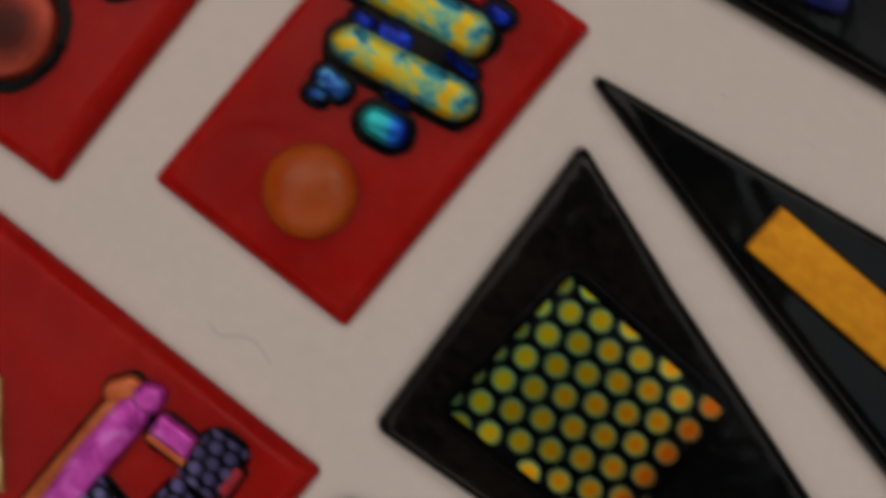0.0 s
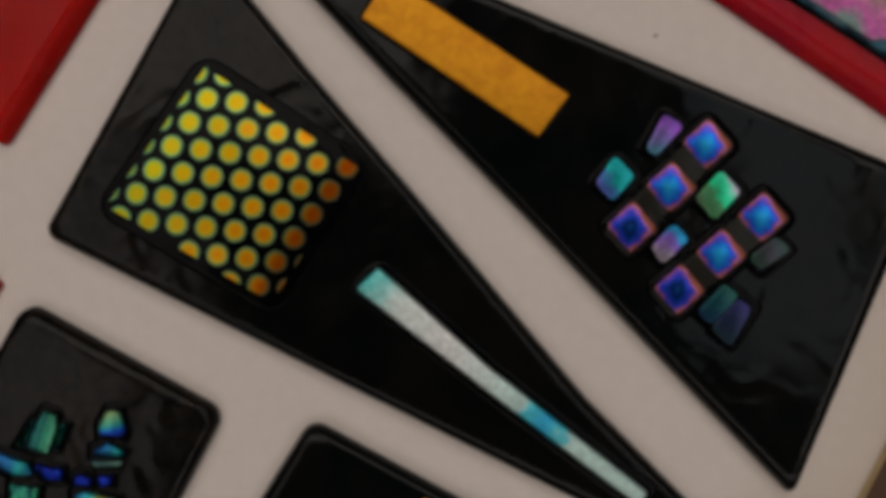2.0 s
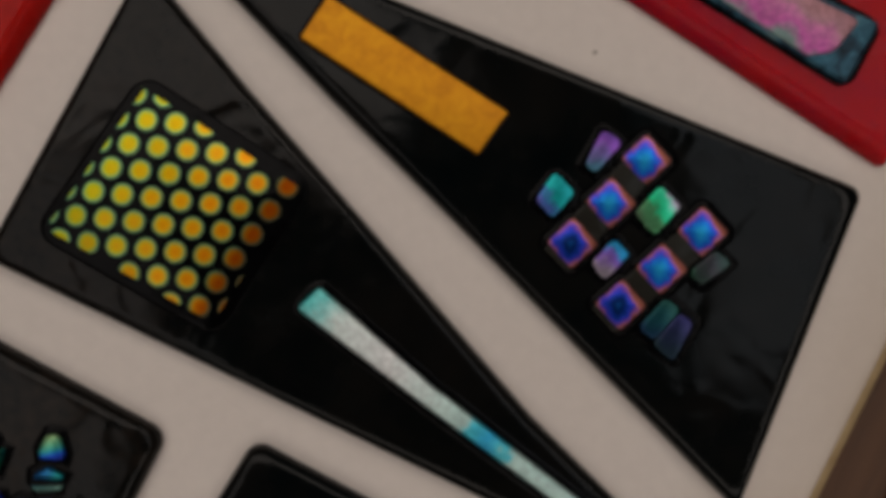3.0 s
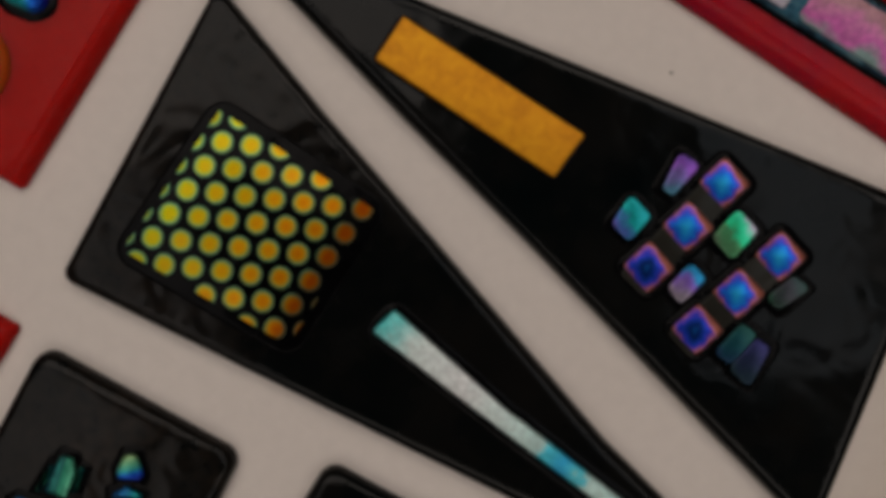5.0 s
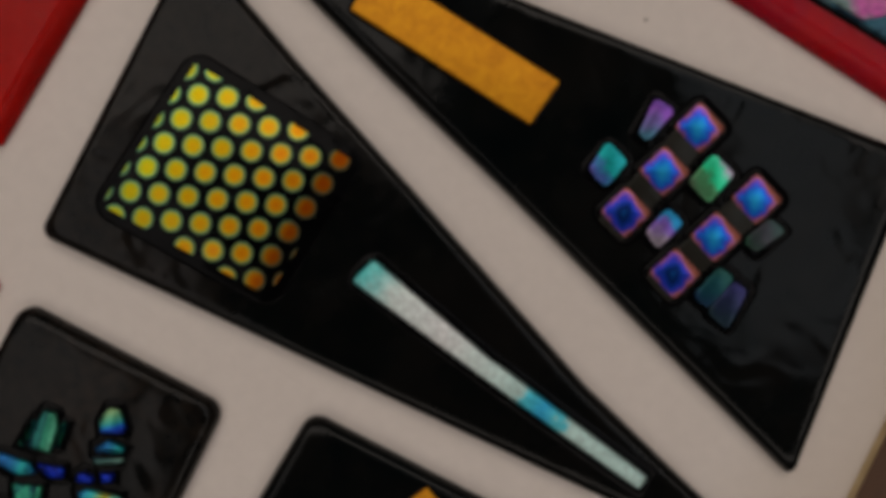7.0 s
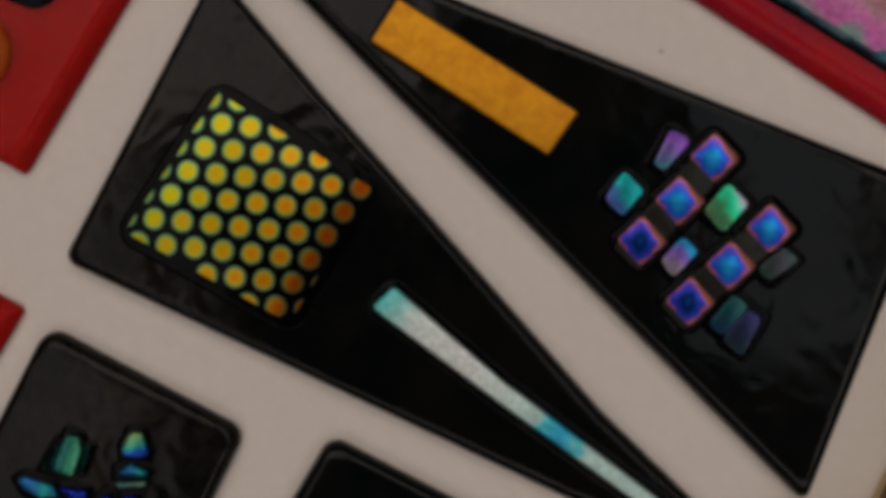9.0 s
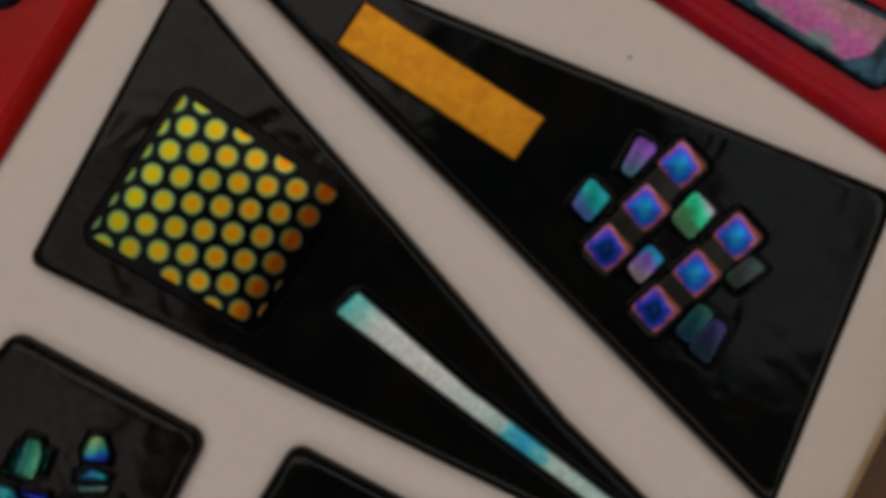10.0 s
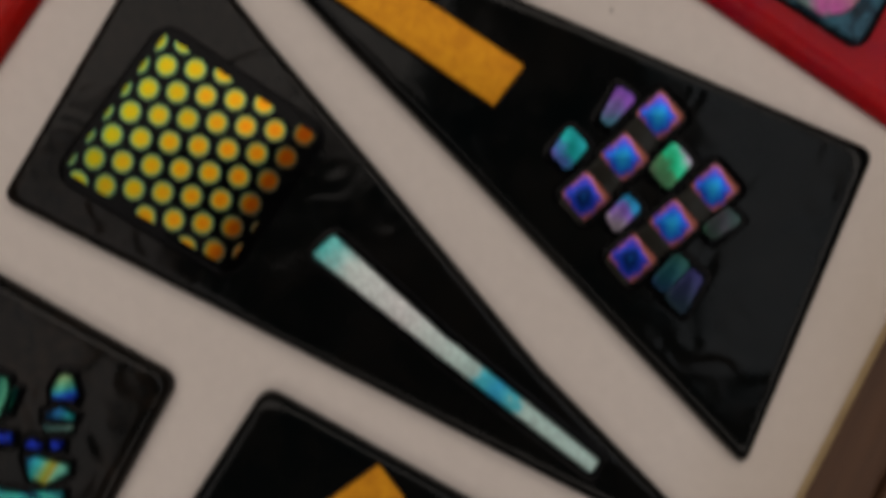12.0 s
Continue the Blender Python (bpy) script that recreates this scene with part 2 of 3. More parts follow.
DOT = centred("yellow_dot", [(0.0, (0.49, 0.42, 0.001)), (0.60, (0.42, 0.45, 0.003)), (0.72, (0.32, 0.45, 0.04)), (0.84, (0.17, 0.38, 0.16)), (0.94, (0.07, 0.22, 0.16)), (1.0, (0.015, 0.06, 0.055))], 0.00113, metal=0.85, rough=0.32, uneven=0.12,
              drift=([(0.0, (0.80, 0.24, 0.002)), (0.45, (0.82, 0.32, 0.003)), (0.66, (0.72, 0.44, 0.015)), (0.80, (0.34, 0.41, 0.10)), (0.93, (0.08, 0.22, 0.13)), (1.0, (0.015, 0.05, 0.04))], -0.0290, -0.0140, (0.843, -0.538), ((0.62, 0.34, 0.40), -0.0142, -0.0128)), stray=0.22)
# the blue square again, a dark reflection put into its middle colours
SQUARE_DARK_REFLECTION = centred("blue_square_dark_reflection", [(0.0, (0.006, 0.09, 0.36)), (0.25, (0.004, 0.018, 0.13)), (0.45, (0.006, 0.05, 0.36)), (0.62, (0.02, 0.06, 0.66)), (0.74, (0.07, 0.05, 0.52)), (0.83, (0.24, 0.08, 0.38)), (0.89, (0.42, 0.14, 0.24)), (0.95, (0.46, 0.16, 0.12)), (1.0, (0.24, 0.07, 0.05))], 0.00185, True, 0.6, 0.28, uneven=0.45, aside=(0.10, -0.06))
SQUARE = centred("blue_square", [(0.0, (0.03, 0.52, 1.0)), (0.32, (0.02, 0.38, 1.0)), (0.58, (0.012, 0.17, 0.90)), (0.71, (0.06, 0.07, 0.72)), (0.80, (0.20, 0.07, 0.44)), (0.87, (0.42, 0.14, 0.26)), (0.94, (0.46, 0.16, 0.12)), (1.0, (0.24, 0.07, 0.05))], 0.00185, True, 0.6, 0.28, uneven=0.45, aside=(0.10, -0.06))


def paint_board():
    m, t, p = nodes_of("board_face")
    stain = ramp(t, noise_of(t, 9, 4, 0.6), [(0.3, (0.742, 0.662, 0.606)), (0.7, (0.785, 0.708, 0.655))])
    fine = ramp(t, noise_of(t, 700, 5, 0.65), [(0.3, (0.95, 0.95, 0.95)), (0.65, (1, 1, 1))])
    col = mix(t, 1.0, stain, fine, "MULTIPLY")
    scratch = ramp(t, noise_of(t, 120, 5, 0.6, 0.4, (1, 34, 1), 35), [(0.66, (1, 1, 1)), (0.74, (0.90, 0.885, 0.87))])
    col = mix(t, 1.0, col, scratch, "MULTIPLY")
    # browner and darker towards the bare edge, broken up by noise
    dot = t.nodes.new("ShaderNodeVectorMath")
    dot.operation = "DOT_PRODUCT"
    t.links.new(t.nodes.new("ShaderNodeNewGeometry").outputs["Position"], dot.inputs[0])
    dot.inputs[1].default_value = (0.888, -0.460, 0)
    near = add(t, "ShaderNodeMapRange", From_Min=0.0345, From_Max=0.0500, To_Max=0.75)
    t.links.new(dot.outputs["Value"], near.inputs["Value"])
    mottle = ramp(t, noise_of(t, 60, 4, 0.6), [(0.2, (0.6, 0.6, 0.6)), (0.7, (1, 1, 1))])
    col = mix(t, mix(t, 1.0, near.outputs[0], mottle, "MULTIPLY"), col, (0.56, 0.455, 0.355))
    t.links.new(col, p.inputs["Base Color"])
    p.inputs["Roughness"].default_value = 0.5
    bump(t, p, [(noise_of(t, 40, 3), 0.0001), (noise_of(t, 1800, 3), 0.00001)])
    return m


def raw_edge():
    m, t, p = nodes_of("board_edge")
    t.links.new(ramp(t, noise_of(t, 500, 4, 0.7), [(0.3, (0.34, 0.23, 0.11)), (0.7, (0.46, 0.33, 0.17))]), p.inputs["Base Color"])
    p.inputs["Roughness"].default_value = 0.8
    bump(t, p, [(noise_of(t, 900, 3), 0.00008)])
    return m


def timber(name, dark, light, scale, rough, turn=0.0):
    m, t, p = nodes_of(name)
    grain = noise_of(t, scale, 6, 0.62, 0.5, (14, 1, 14), turn)
    broad = noise_of(t, scale * 0.4, 3, 0.5, 0.2, (5, 1, 5), turn)
    col = mix(t, 0.5, ramp(t, grain, [(0.3, dark), (0.7, light)]), ramp(t, broad, [(0.35, dark), (0.65, light)]))
    rnd = t.nodes.new("ShaderNodeObjectInfo").outputs["Random"]
    shade = ramp(t, rnd, [(0.0, (0.75, 0.75, 0.75)), (1.0, (1, 1, 1))])
    t.links.new(mix(t, 1.0, col, shade, "MULTIPLY"), p.inputs["Base Color"])
    p.inputs["Roughness"].default_value = rough
    bump(t, p, [(grain, 0.0002)])
    return m


BOARD, EDGE = paint_board(), raw_edge()
TABLE = timber("brown_table_timber", (0.055, 0.022, 0.009), (0.135, 0.062, 0.028), 45, 0.6)
ROOM = timber("dark_room_timber", (0.018, 0.013, 0.010), (0.045, 0.033, 0.025), 4, 0.7)
DIRT = foil("dark_dirt", [(0.3, (0.36, 0.32, 0.28)), (0.7, (0.46, 0.42, 0.37))], 900, 0.0, 0.8)

# ---------------------------------------------------------------- building helpers
MM = 0.001


def thing(name, x, y, z, label, category, group="", kind=""):
    ob = new(name)
    ob.empty_display_size = 0.01
    ob.location = (x * MM, y * MM, z * MM)
    tagged(ob, label, category, group, kind)
    return ob


def part(name, bm, material, parent, label="", smooth=True, at=None, turn=None):
    me = bpy.data.meshes.new(name)
    bm.to_mesh(me)
    bm.free()
    for m in material if isinstance(material, (list, tuple)) else [material]:
        me.materials.append(m)
    if smooth:
        me.polygons.foreach_set("use_smooth", [True] * len(me.polygons))
    return put(name, me, parent, label, at, turn)


def put(name, me, parent, label="", at=None, turn=None):
    ob = new(name, me)
    ob.parent = parent
    if at:
        ob.location = [v * MM for v in at]
    if turn:
        ob.rotation_euler = turn
    return tagged(ob, label)


def outline(corners, inset=0.0, n=6, soft=False):
    """A closed outline, in mm, round corners (x, y, radius) taken counter-clockwise, moved inwards by inset. The number of points is always the same."""
    pts = []
    count = len(corners)
    for i in range(count):
        a, b, c = (Vector(corners[(i + k) % count][:2]) for k in (-1, 0, 1))
        u, v = (b - a).normalized(), (c - b).normalized()
        nu, nv = Vector((-u.y, u.x)), Vector((-v.y, v.x))
        k = 1 + nu.dot(nv)
        corner = b + (nu + nv) * (inset / max(k, 1.1 if inset < 0 else 0.02))
        ang = math.acos(max(-1, min(1, u.dot(v))))
        r = corners[i][2] + 0.8 * max(inset - 0.4, 0) if soft else max(corners[i][2] - inset, 0.04)
        r = min(r, 0.45 * min((b - a).length, (c - b).length) / max(math.tan(ang / 2), 1e-3))
        cut = r * math.tan(ang / 2)
        centre = corner - u * cut + nu * r
        for s in range(n + 1):
            f = ang * s / n
            pts.append(centre - nu * (r * math.cos(f)) + u * (r * math.sin(f)))
    return pts


def slab(corners, rings, origin=(0, 0, 0), dome=0.0, n=6, wobble=0.0, seed=0.0, often=0.16, soft=False):
    """A pressed or fused piece: rings of (inset, height) from the foot to the top, closed above and below. All in mm."""
    bm = bmesh.new()
    loops = []
    for inset, z in rings:
        loop = []
        for q in outline(corners, inset, n, soft):
            w = noise.noise((q.x * often, q.y * often, seed)) * wobble if wobble else 0
            w2 = noise.noise((q.x * often, q.y * often, seed + 7)) * wobble if wobble else 0
            loop.append(bm.verts.new(((q.x - origin[0] + w) * MM, (q.y - origin[1] + w2) * MM, (z - origin[2]) * MM)))
        loops.append(loop)
    count = len(loops[0])
    for lo, hi in zip(loops, loops[1:]):
        for i in range(count):
            j = (i + 1) % count
            bm.faces.new((lo[i], lo[j], hi[j], hi[i]))
    bm.faces.new(list(reversed(loops[0])))
    if dome:
        mid = sum((v.co for v in loops[-1]), Vector()) / count
        tip = bm.verts.new(mid + Vector((0, 0, dome * MM)))
        for i in range(count):
            bm.faces.new((loops[-1][i], loops[-1][(i + 1) % count], tip))
    else:
        bm.faces.new(loops[-1])
    return bm


TOP = 3.1      # height of a tile's flat top
BED = 0.9      # height of the board's face
TILE_RINGS = [(0.2, BED + 0.01), (0.05, BED + 0.2), (0.0, 1.4), (0.05, 1.75), (0.16, 2.2), (0.36, 2.62), (0.62, 2.88), (0.9, 3.02), (1.25, 3.085), (1.7, TOP)]
THIN_RINGS = [(0.15, BED + 0.01), (0.04, BED + 0.15), (0.0, 1.2), (0.06, 1.5), (0.22, 1.95), (0.48, 2.35), (0.85, 2.72), (1.2, 2.96), (1.55, TOP)]


def tile(name, corners, material, label, group="fused glass tiles on the board", rings=TILE_RINGS):
    cx, cy = sum(c[0] for c in corners) / len(corners), sum(c[1] for c in corners) / len(corners)
    ob = thing(name, cx, cy, 0, label, "glass tile", group)
    ob["cx"], ob["cy"] = cx, cy
    part("body", slab(corners, rings, (cx, cy, 0), n=10, wobble=0.18, seed=cx, soft=True), material, ob).data.polygons[-1].use_smooth = False
    return ob


def chip(name, corners, material, parent, label="", z=TOP, high=0.6, edge=0.5, dome=0.0, pad=0.0, r=0.3, wobble=0.12):
    """A small piece fused onto a tile, on a black glass pad of its own where pad > 0. Corners in mm, counter-clockwise."""
    area = sum(a[0] * b[1] - b[0] * a[1] for a, b in zip(corners, corners[1:] + corners[:1]))
    corners = [(c[0], c[1], c[2] if len(c) > 2 else r) for c in (corners if area > 0 else corners[::-1])]
    cx, cy = sum(c[0] for c in corners) / len(corners), sum(c[1] for c in corners) / len(corners)
    x0, y0 = parent["cx"], parent["cy"]
    foot = z - 0.35
    if pad:
        wide = [(c[0], c[1], c[2] + pad) for c in corners]
        top = z + min(0.16, high * 0.4)
        rings = [(-pad, foot), (-pad * 0.95, z - 0.02), (-pad * 0.75, z + (top - z) * 0.45), (-pad * 0.35, top - 0.02), (0.2, top)]
        part("glass_pad", slab(wide, rings, (cx, cy, 0), n=2 if len(corners) > 9 else 5, wobble=min(wobble * 1.5, 0.25), seed=cx + cy, often=0.5), PAD, parent, "black glossy glass pad", at=(cx - x0, cy - y0, 0))
    e = min(edge, 0.9 * high)
    rings = [(0, foot), (0, z + high - e), (e * 0.13, z + high - e * 0.5), (e * 0.5, z + high - e * 0.13), (e, z + high)]
    ob = part(name, slab(corners, rings, (cx, cy, 0), dome, n=2 if len(corners) > 9 else 5, wobble=wobble, seed=cx + cy, often=0.6), material, parent, label, at=(cx - x0, cy - y0, 0))
    return ob


def capsule(a, b, width, bend=0.0, ends=6):
    """Corners of a round-ended strip from a to b, bowed sideways by bend."""
    a, b = Vector(a), Vector(b)
    u = (b - a).normalized()
    v = Vector((-u.y, u.x))
    h = width / 2
    pts = []
    for end, way in ((b, 1), (a, -1)):
        for k in range(ends + 1):
            f = math.pi * (k / ends - 0.5)
            pts.append(end + u * (way * h * math.cos(f)) + v * (way * h * math.sin(f)))
        if bend:
            pts.append((a + b) / 2 + v * (way * h + bend))
    return [(q.x, q.y, 0.15) for q in pts]


def ellipse(x, y, long, wide, turn, count=16):
    c, d = math.cos(radians(turn)), math.sin(radians(turn))
    pts = [(long * math.cos(k * math.tau / count), wide * math.sin(k * math.tau / count)) for k in range(count)]
    return [(x + p * c - q * d, y + p * d + q * c, 0.2) for p, q in pts]


def clip_poly(poly, quad):
    """The part of a convex polygon inside a convex counter-clockwise quad."""
    for a, b in zip(quad, quad[1:] + quad[:1]):
        a, b = Vector(a), Vector(b)
        d = b - a
        side = lambda q: d.x * (q.y - a.y) - d.y * (q.x - a.x)
        out = []
        for p, q in zip(poly, poly[1:] + poly[:1]):
            sp, sq = side(p), side(q)
            if sp >= 0:
                out.append(p)
            if (sp >= 0) != (sq >= 0):
                out.append(p.lerp(q, sp / (sp - sq)))
        poly = out
        if len(poly) < 3:
            return []
    return poly


def disc(points, thick, inset=0.25):
    """A thin lens-shaped dot from its rim points (mm, about its own middle)."""
    bm = bmesh.new()
    n = len(points)
    mid = sum(points, Vector((0, 0))) / n
    low = [bm.verts.new((p.x * MM, p.y * MM, -0.25 * MM)) for p in points]
    rim = [bm.verts.new((p.x * MM, p.y * MM, thick * 0.3 * MM)) for p in points]
    up = [bm.verts.new((p.lerp(mid, inset).x * MM, p.lerp(mid, inset).y * MM, thick * MM)) for p in points]
    for i in range(n):
        j = (i + 1) % n
        bm.faces.new((low[i], low[j], rim[j], rim[i]))
        bm.faces.new((rim[i], rim[j], up[j], up[i]))
    bm.faces.new(up)
    bm.faces.new(low[::-1])
    return bm


def dots(parent, x0, y0, quad, origin, u, v, radius, material, height, squash=1.0, turn=0.0, name="dot", flat=False):
    """A lattice of dots over a convex quad; height(x, y) gives the place on the pad in mm. Whole dots share one mesh."""
    circle = []
    for k in range(14):
        q = Vector((radius * math.cos(k * math.tau / 14), radius * squash * math.sin(k * math.tau / 14)))
        q.rotate(Matrix.Rotation(radians(turn), 2))
        circle.append(q)
    whole, thick, inset = None, 0.03 if flat else 0.045, 0.05 if flat else 0.25
    for i in range(-16, 17):
        for j in range(-16, 17):
            c = Vector(origin) + Vector(u) * i + Vector(v) * j
            got = clip_poly([c + q for q in circle], quad)
            if not got:
                continue
            area = abs(sum(a.x * b.y - b.x * a.y for a, b in zip(got, got[1:] + got[:1]))) / 2
            if area < 0.28:
                continue
            z = height(c.x, c.y)
            e = 0.2
            slope = Vector(((height(c.x + e, c.y) - height(c.x - e, c.y)) / (2 * e), (height(c.x, c.y + e) - height(c.x, c.y - e)) / (2 * e)))
            at = (c.x - x0, c.y - y0, z)
            if len(got) == len(circle) and area > 0.97 * math.pi * radius * radius * squash * 0.96:
                if whole is None:
                    ob = part(name, disc(circle, thick, inset), material, parent, at=at, smooth=not flat)
                    whole = ob.data
                else:
                    ob = put(name, whole, parent, at=at)
            else:
                ob = part(name, disc([q - c for q in got], thick, inset), material, parent, at=at, smooth=not flat)
            ob.rotation_euler = (math.atan(slope.y), -math.atan(slope.x), 0)


# ---------------------------------------------------------------- room, table and board
EDGE_DIR = Vector((0.460, 0.888))           # direction of the board's visible edge
EDGE_IN = Vector((-0.888, 0.460))
EDGE_AT = Vector((41.3, -24.0))


def box(name, x0, x1, y0, y1, z0, z1, material, label="", parent=None, kind="structure"):
    bm = bmesh.new()
    bmesh.ops.create_cube(bm, size=1)
    for v in bm.verts:
        v.co = Vector((x0 + (v.co.x + 0.5) * (x1 - x0), y0 + (v.co.y + 0.5) * (y1 - y0), z0 + (v.co.z + 0.5) * (z1 - z0)))
    ob = part(name, bm, material, parent, label, smooth=False)
    if kind and not parent:
        ob["kind"] = kind
    return ob


FLOOR = -0.76
# Unseen room, added to close the scene with dark surroundings.
box("floor", -2.0, 2.0, -2.0, 2.0, FLOOR - 0.1, FLOOR, ROOM, "dark timber floor of the room")
box("wall_north", -2.1, 2.1, 2.0, 2.1, FLOOR - 0.1, H + 0.16, ROOM, "unseen plain dark timber wall, added round the scene")
box("wall_south", -2.1, 2.1, -2.1, -2.0, FLOOR - 0.1, H + 0.16, ROOM, "unseen plain dark timber wall, added round the scene")
box("wall_east", 2.0, 2.1, -2.0, 2.0, FLOOR - 0.1, H + 0.16, ROOM, "unseen plain dark timber wall, added round the scene")
box("wall_west", -2.1, -2.0, -2.0, 2.0, FLOOR - 0.1, H + 0.16, ROOM, "unseen plain dark timber wall, added round the scene")


def ceiling():
    """Unseen timber ceiling added to shape reflections: boards butted end to end, six lamp openings."""
    bm = bmesh.new()

    def block(x0, x1, y0, y1):
        got = bmesh.ops.create_cube(bm, size=1)["verts"]
        for v in got:
            v.co = Vector((x0 + (v.co.x + 0.5) * (x1 - x0), y0 + (v.co.y + 0.5) * (y1 - y0), H + (v.co.z + 0.5) * 0.16))

    block(-2, 2, 1.90, 2)
    block(-2, -1.5, -2, 1.90)
    block(1.5, 2, -2, 1.90)
    block(-1.5, -0.02, 0.26, 0.30)
    block(-0.02, 0.02, 0.26, 1.90)
    block(0.02, 1.5, 0.81, 0.85)
    block(0.02, 0.52, 0.26, 0.81)
    # dark middle, added for the camera and hand mirrored in the glass
    block(-0.66, 0.52, -0.98, 0.26)
    block(-1.5, -0.66, -0.98, -0.75)
    block(0.52, 0.99, -0.98, -0.25)
    block(0.99, 1.03, -0.98, 0.81)
    block(1.03, 1.5, -0.98, -0.90)
    block(-1.5, 1.5, -2, -1.90)
    ob = part("ceiling", bm, ROOM, None, "unseen dark timber ceiling added for reflections, six lamp openings", smooth=False)
    ob["kind"] = "structure"


ceiling()

BOARD_THICK = 4.0
table = thing("table", 0, 0, FLOOR * 1000, "dark brown table of wooden planks under the board", "table")


def plank(a, b, length, z0, z1):
    """A plank between offsets a and b (mm, outwards from the board's edge), with eased edges."""
    bm = bmesh.new()
    prof = [(a, z0), (b, z0), (b, z1 - 0.8), (b - 0.25, z1 - 0.25), (b - 0.8, z1), (a + 0.8, z1), (a + 0.25, z1 - 0.25), (a, z1 - 0.8)]
    ends = []
    for s in (-length / 2, length / 2):
        ends.append([bm.verts.new((w * MM, s * MM, z * MM)) for w, z in prof])
    n = len(prof)
    for i in range(n):
        j = (i + 1) % n
        bm.faces.new((ends[0][i], ends[1][i], ends[1][j], ends[0][j]))
    bm.faces.new(ends[0])
    bm.faces.new(ends[1][::-1])
    bmesh.ops.recalc_face_normals(bm, faces=bm.faces)
    return bm


plank_turn = math.atan2(EDGE_DIR.y, EDGE_DIR.x) - math.pi / 2
for k in range(-8, 5):
    a = 9.5 + k * 62.0
    ob = part("plank", plank(a + 0.25, a + 61.75, 1100, -30, BED - BOARD_THICK), TABLE, table, smooth=False,
              at=(EDGE_AT.x, EDGE_AT.y, -FLOOR * 1000), turn=(0, 0, plank_turn))
for sx in (-1, 1):
    for sy in (-1, 1):
        q = EDGE_AT + EDGE_DIR * (sy * 480) - EDGE_IN * (-90 + sx * 330)
        leg = bmesh.new()
        bmesh.ops.create_cone(leg, cap_ends=True, segments=16, radius1=0.018, radius2=0.026, depth=0.73)
        part("leg", leg, TABLE, table, at=(q.x, q.y, 365))

board_corners = []
for along, inward in ((-130, 0), (170, 0), (170, 190), (-130, 190)):
    q = EDGE_AT + EDGE_DIR * along + EDGE_IN * inward
    board_corners.append((q.x, q.y, 1.5))
board = thing("board", -40, 30, BED - BOARD_THICK, "off-white painted display board with a raw tan edge on the table", "board")
part("board_face", slab(board_corners, [(0.5, -0.6), (0.0, -0.42), (0.1, -0.22), (0.5, -0.06), (1.2, 0.0)], (-40, 30, -BOARD_THICK), wobble=0.0), BOARD, board, "off-white painted face")
part("board_core", slab(board_corners, [(-0.9, -BOARD_THICK), (-1.3, -BOARD_THICK + 0.4), (-1.35, -1.5), (-1.1, -0.85), (-0.5, -0.5), (0.6, -0.35)], (-40, 30, -BOARD_THICK), wobble=0.0), EDGE, board, "raw tan fibreboard edge")

# ---------------------------------------------------------------- black triangle with the dotted panel
black_dots = tile("triangular_glass_tile", [(-26.5, 26.9, 0.8), (-42.2, -2.6, 1.2), (32.6, -38.7, 0.5), (12.0, -18.2, 0.1), (-4.8, 1.35, 0.1), (-16.2, 14.4, 0.1)], HAZED,
                  "black triangular glass tile with yellow dotted panel and pale stick")
PANEL = [(-25.9, 13.9), (-35.4, 0.2), (-19.1, -9.0), (-10.7, 4.2)]
PANEL_TOP, DOME = TOP + 0.22, 0.42


def panel_height(x, y):
    """The dotted sheet is flat in the middle and rolls off to its rim."""
    dx, dy = x + 22.75, y - 2.8
    u, v = (dx * 0.843 - dy * 0.538) / 9.3, (dx * 0.552 + dy * 0.834) / 8.5
    return PANEL_TOP + DOME * max(0, 1 - (abs(u) ** 6 + abs(v) ** 6) ** (1 / 1.5))


PANEL_RINGS = [(-1.5, 2.8), (-1.35, TOP + 0.02), (-1.0, TOP + 0.09), (-0.5, TOP + 0.11), (0.0, PANEL_TOP - 0.10)]
PANEL_RINGS += [(e, PANEL_TOP - 0.13 + DOME * (1 - (1 - e / 8.8) ** 4)) for e in (0.4, 0.9, 1.5, 2.3, 3.3, 4.5, 6.0)]
panel = part("dotted_panel", slab([(*q, 0.9) for q in PANEL], PANEL_RINGS, (black_dots["cx"], black_dots["cy"], 0), n=8, wobble=0.15), PAD, black_dots, "black domed glass panel with yellow dots")
panel["cx"], panel["cy"] = black_dots["cx"], black_dots["cy"]
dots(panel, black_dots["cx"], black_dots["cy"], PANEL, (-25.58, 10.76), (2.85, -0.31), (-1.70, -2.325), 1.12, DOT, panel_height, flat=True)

STICK = [(-8.8, -5.5, 0.5), (-11.0, -7.6, 0.5), (3.3, -18.35, 40), (16.7, -28.3, 0.4), (17.6, -27.0, 0.4), (3.3, -15.95, 40)]
stick_foil = banded("pale_teal_foil", (0.80, -0.60), -0.0178, 0.0368,
                    [(0.0, (0.10, 0.78, 0.76)), (0.06, (0.26, 0.80, 0.78)), (0.13, (0.86, 0.99, 0.96)), (0.30, (0.98, 1.0, 1.0)), (0.46, (0.76, 0.97, 0.93)), (0.54, (0.62, 0.86, 0.82)),
                     (0.565, (0.10, 0.74, 0.90)), (0.63, (0.04, 0.52, 0.92)), (0.68, (0.12, 0.74, 0.88)), (0.70, (0.66, 0.92, 0.87)), (1.0, (0.62, 0.86, 0.82))], 0.3, 0.4, wobble=0.05, speckle=0.30, fine=700)
chip("glass_stick", STICK, stick_foil, black_dots, "pale silver teal glass stick with a blue band", high=0.75, edge=0.55, pad=1.1)

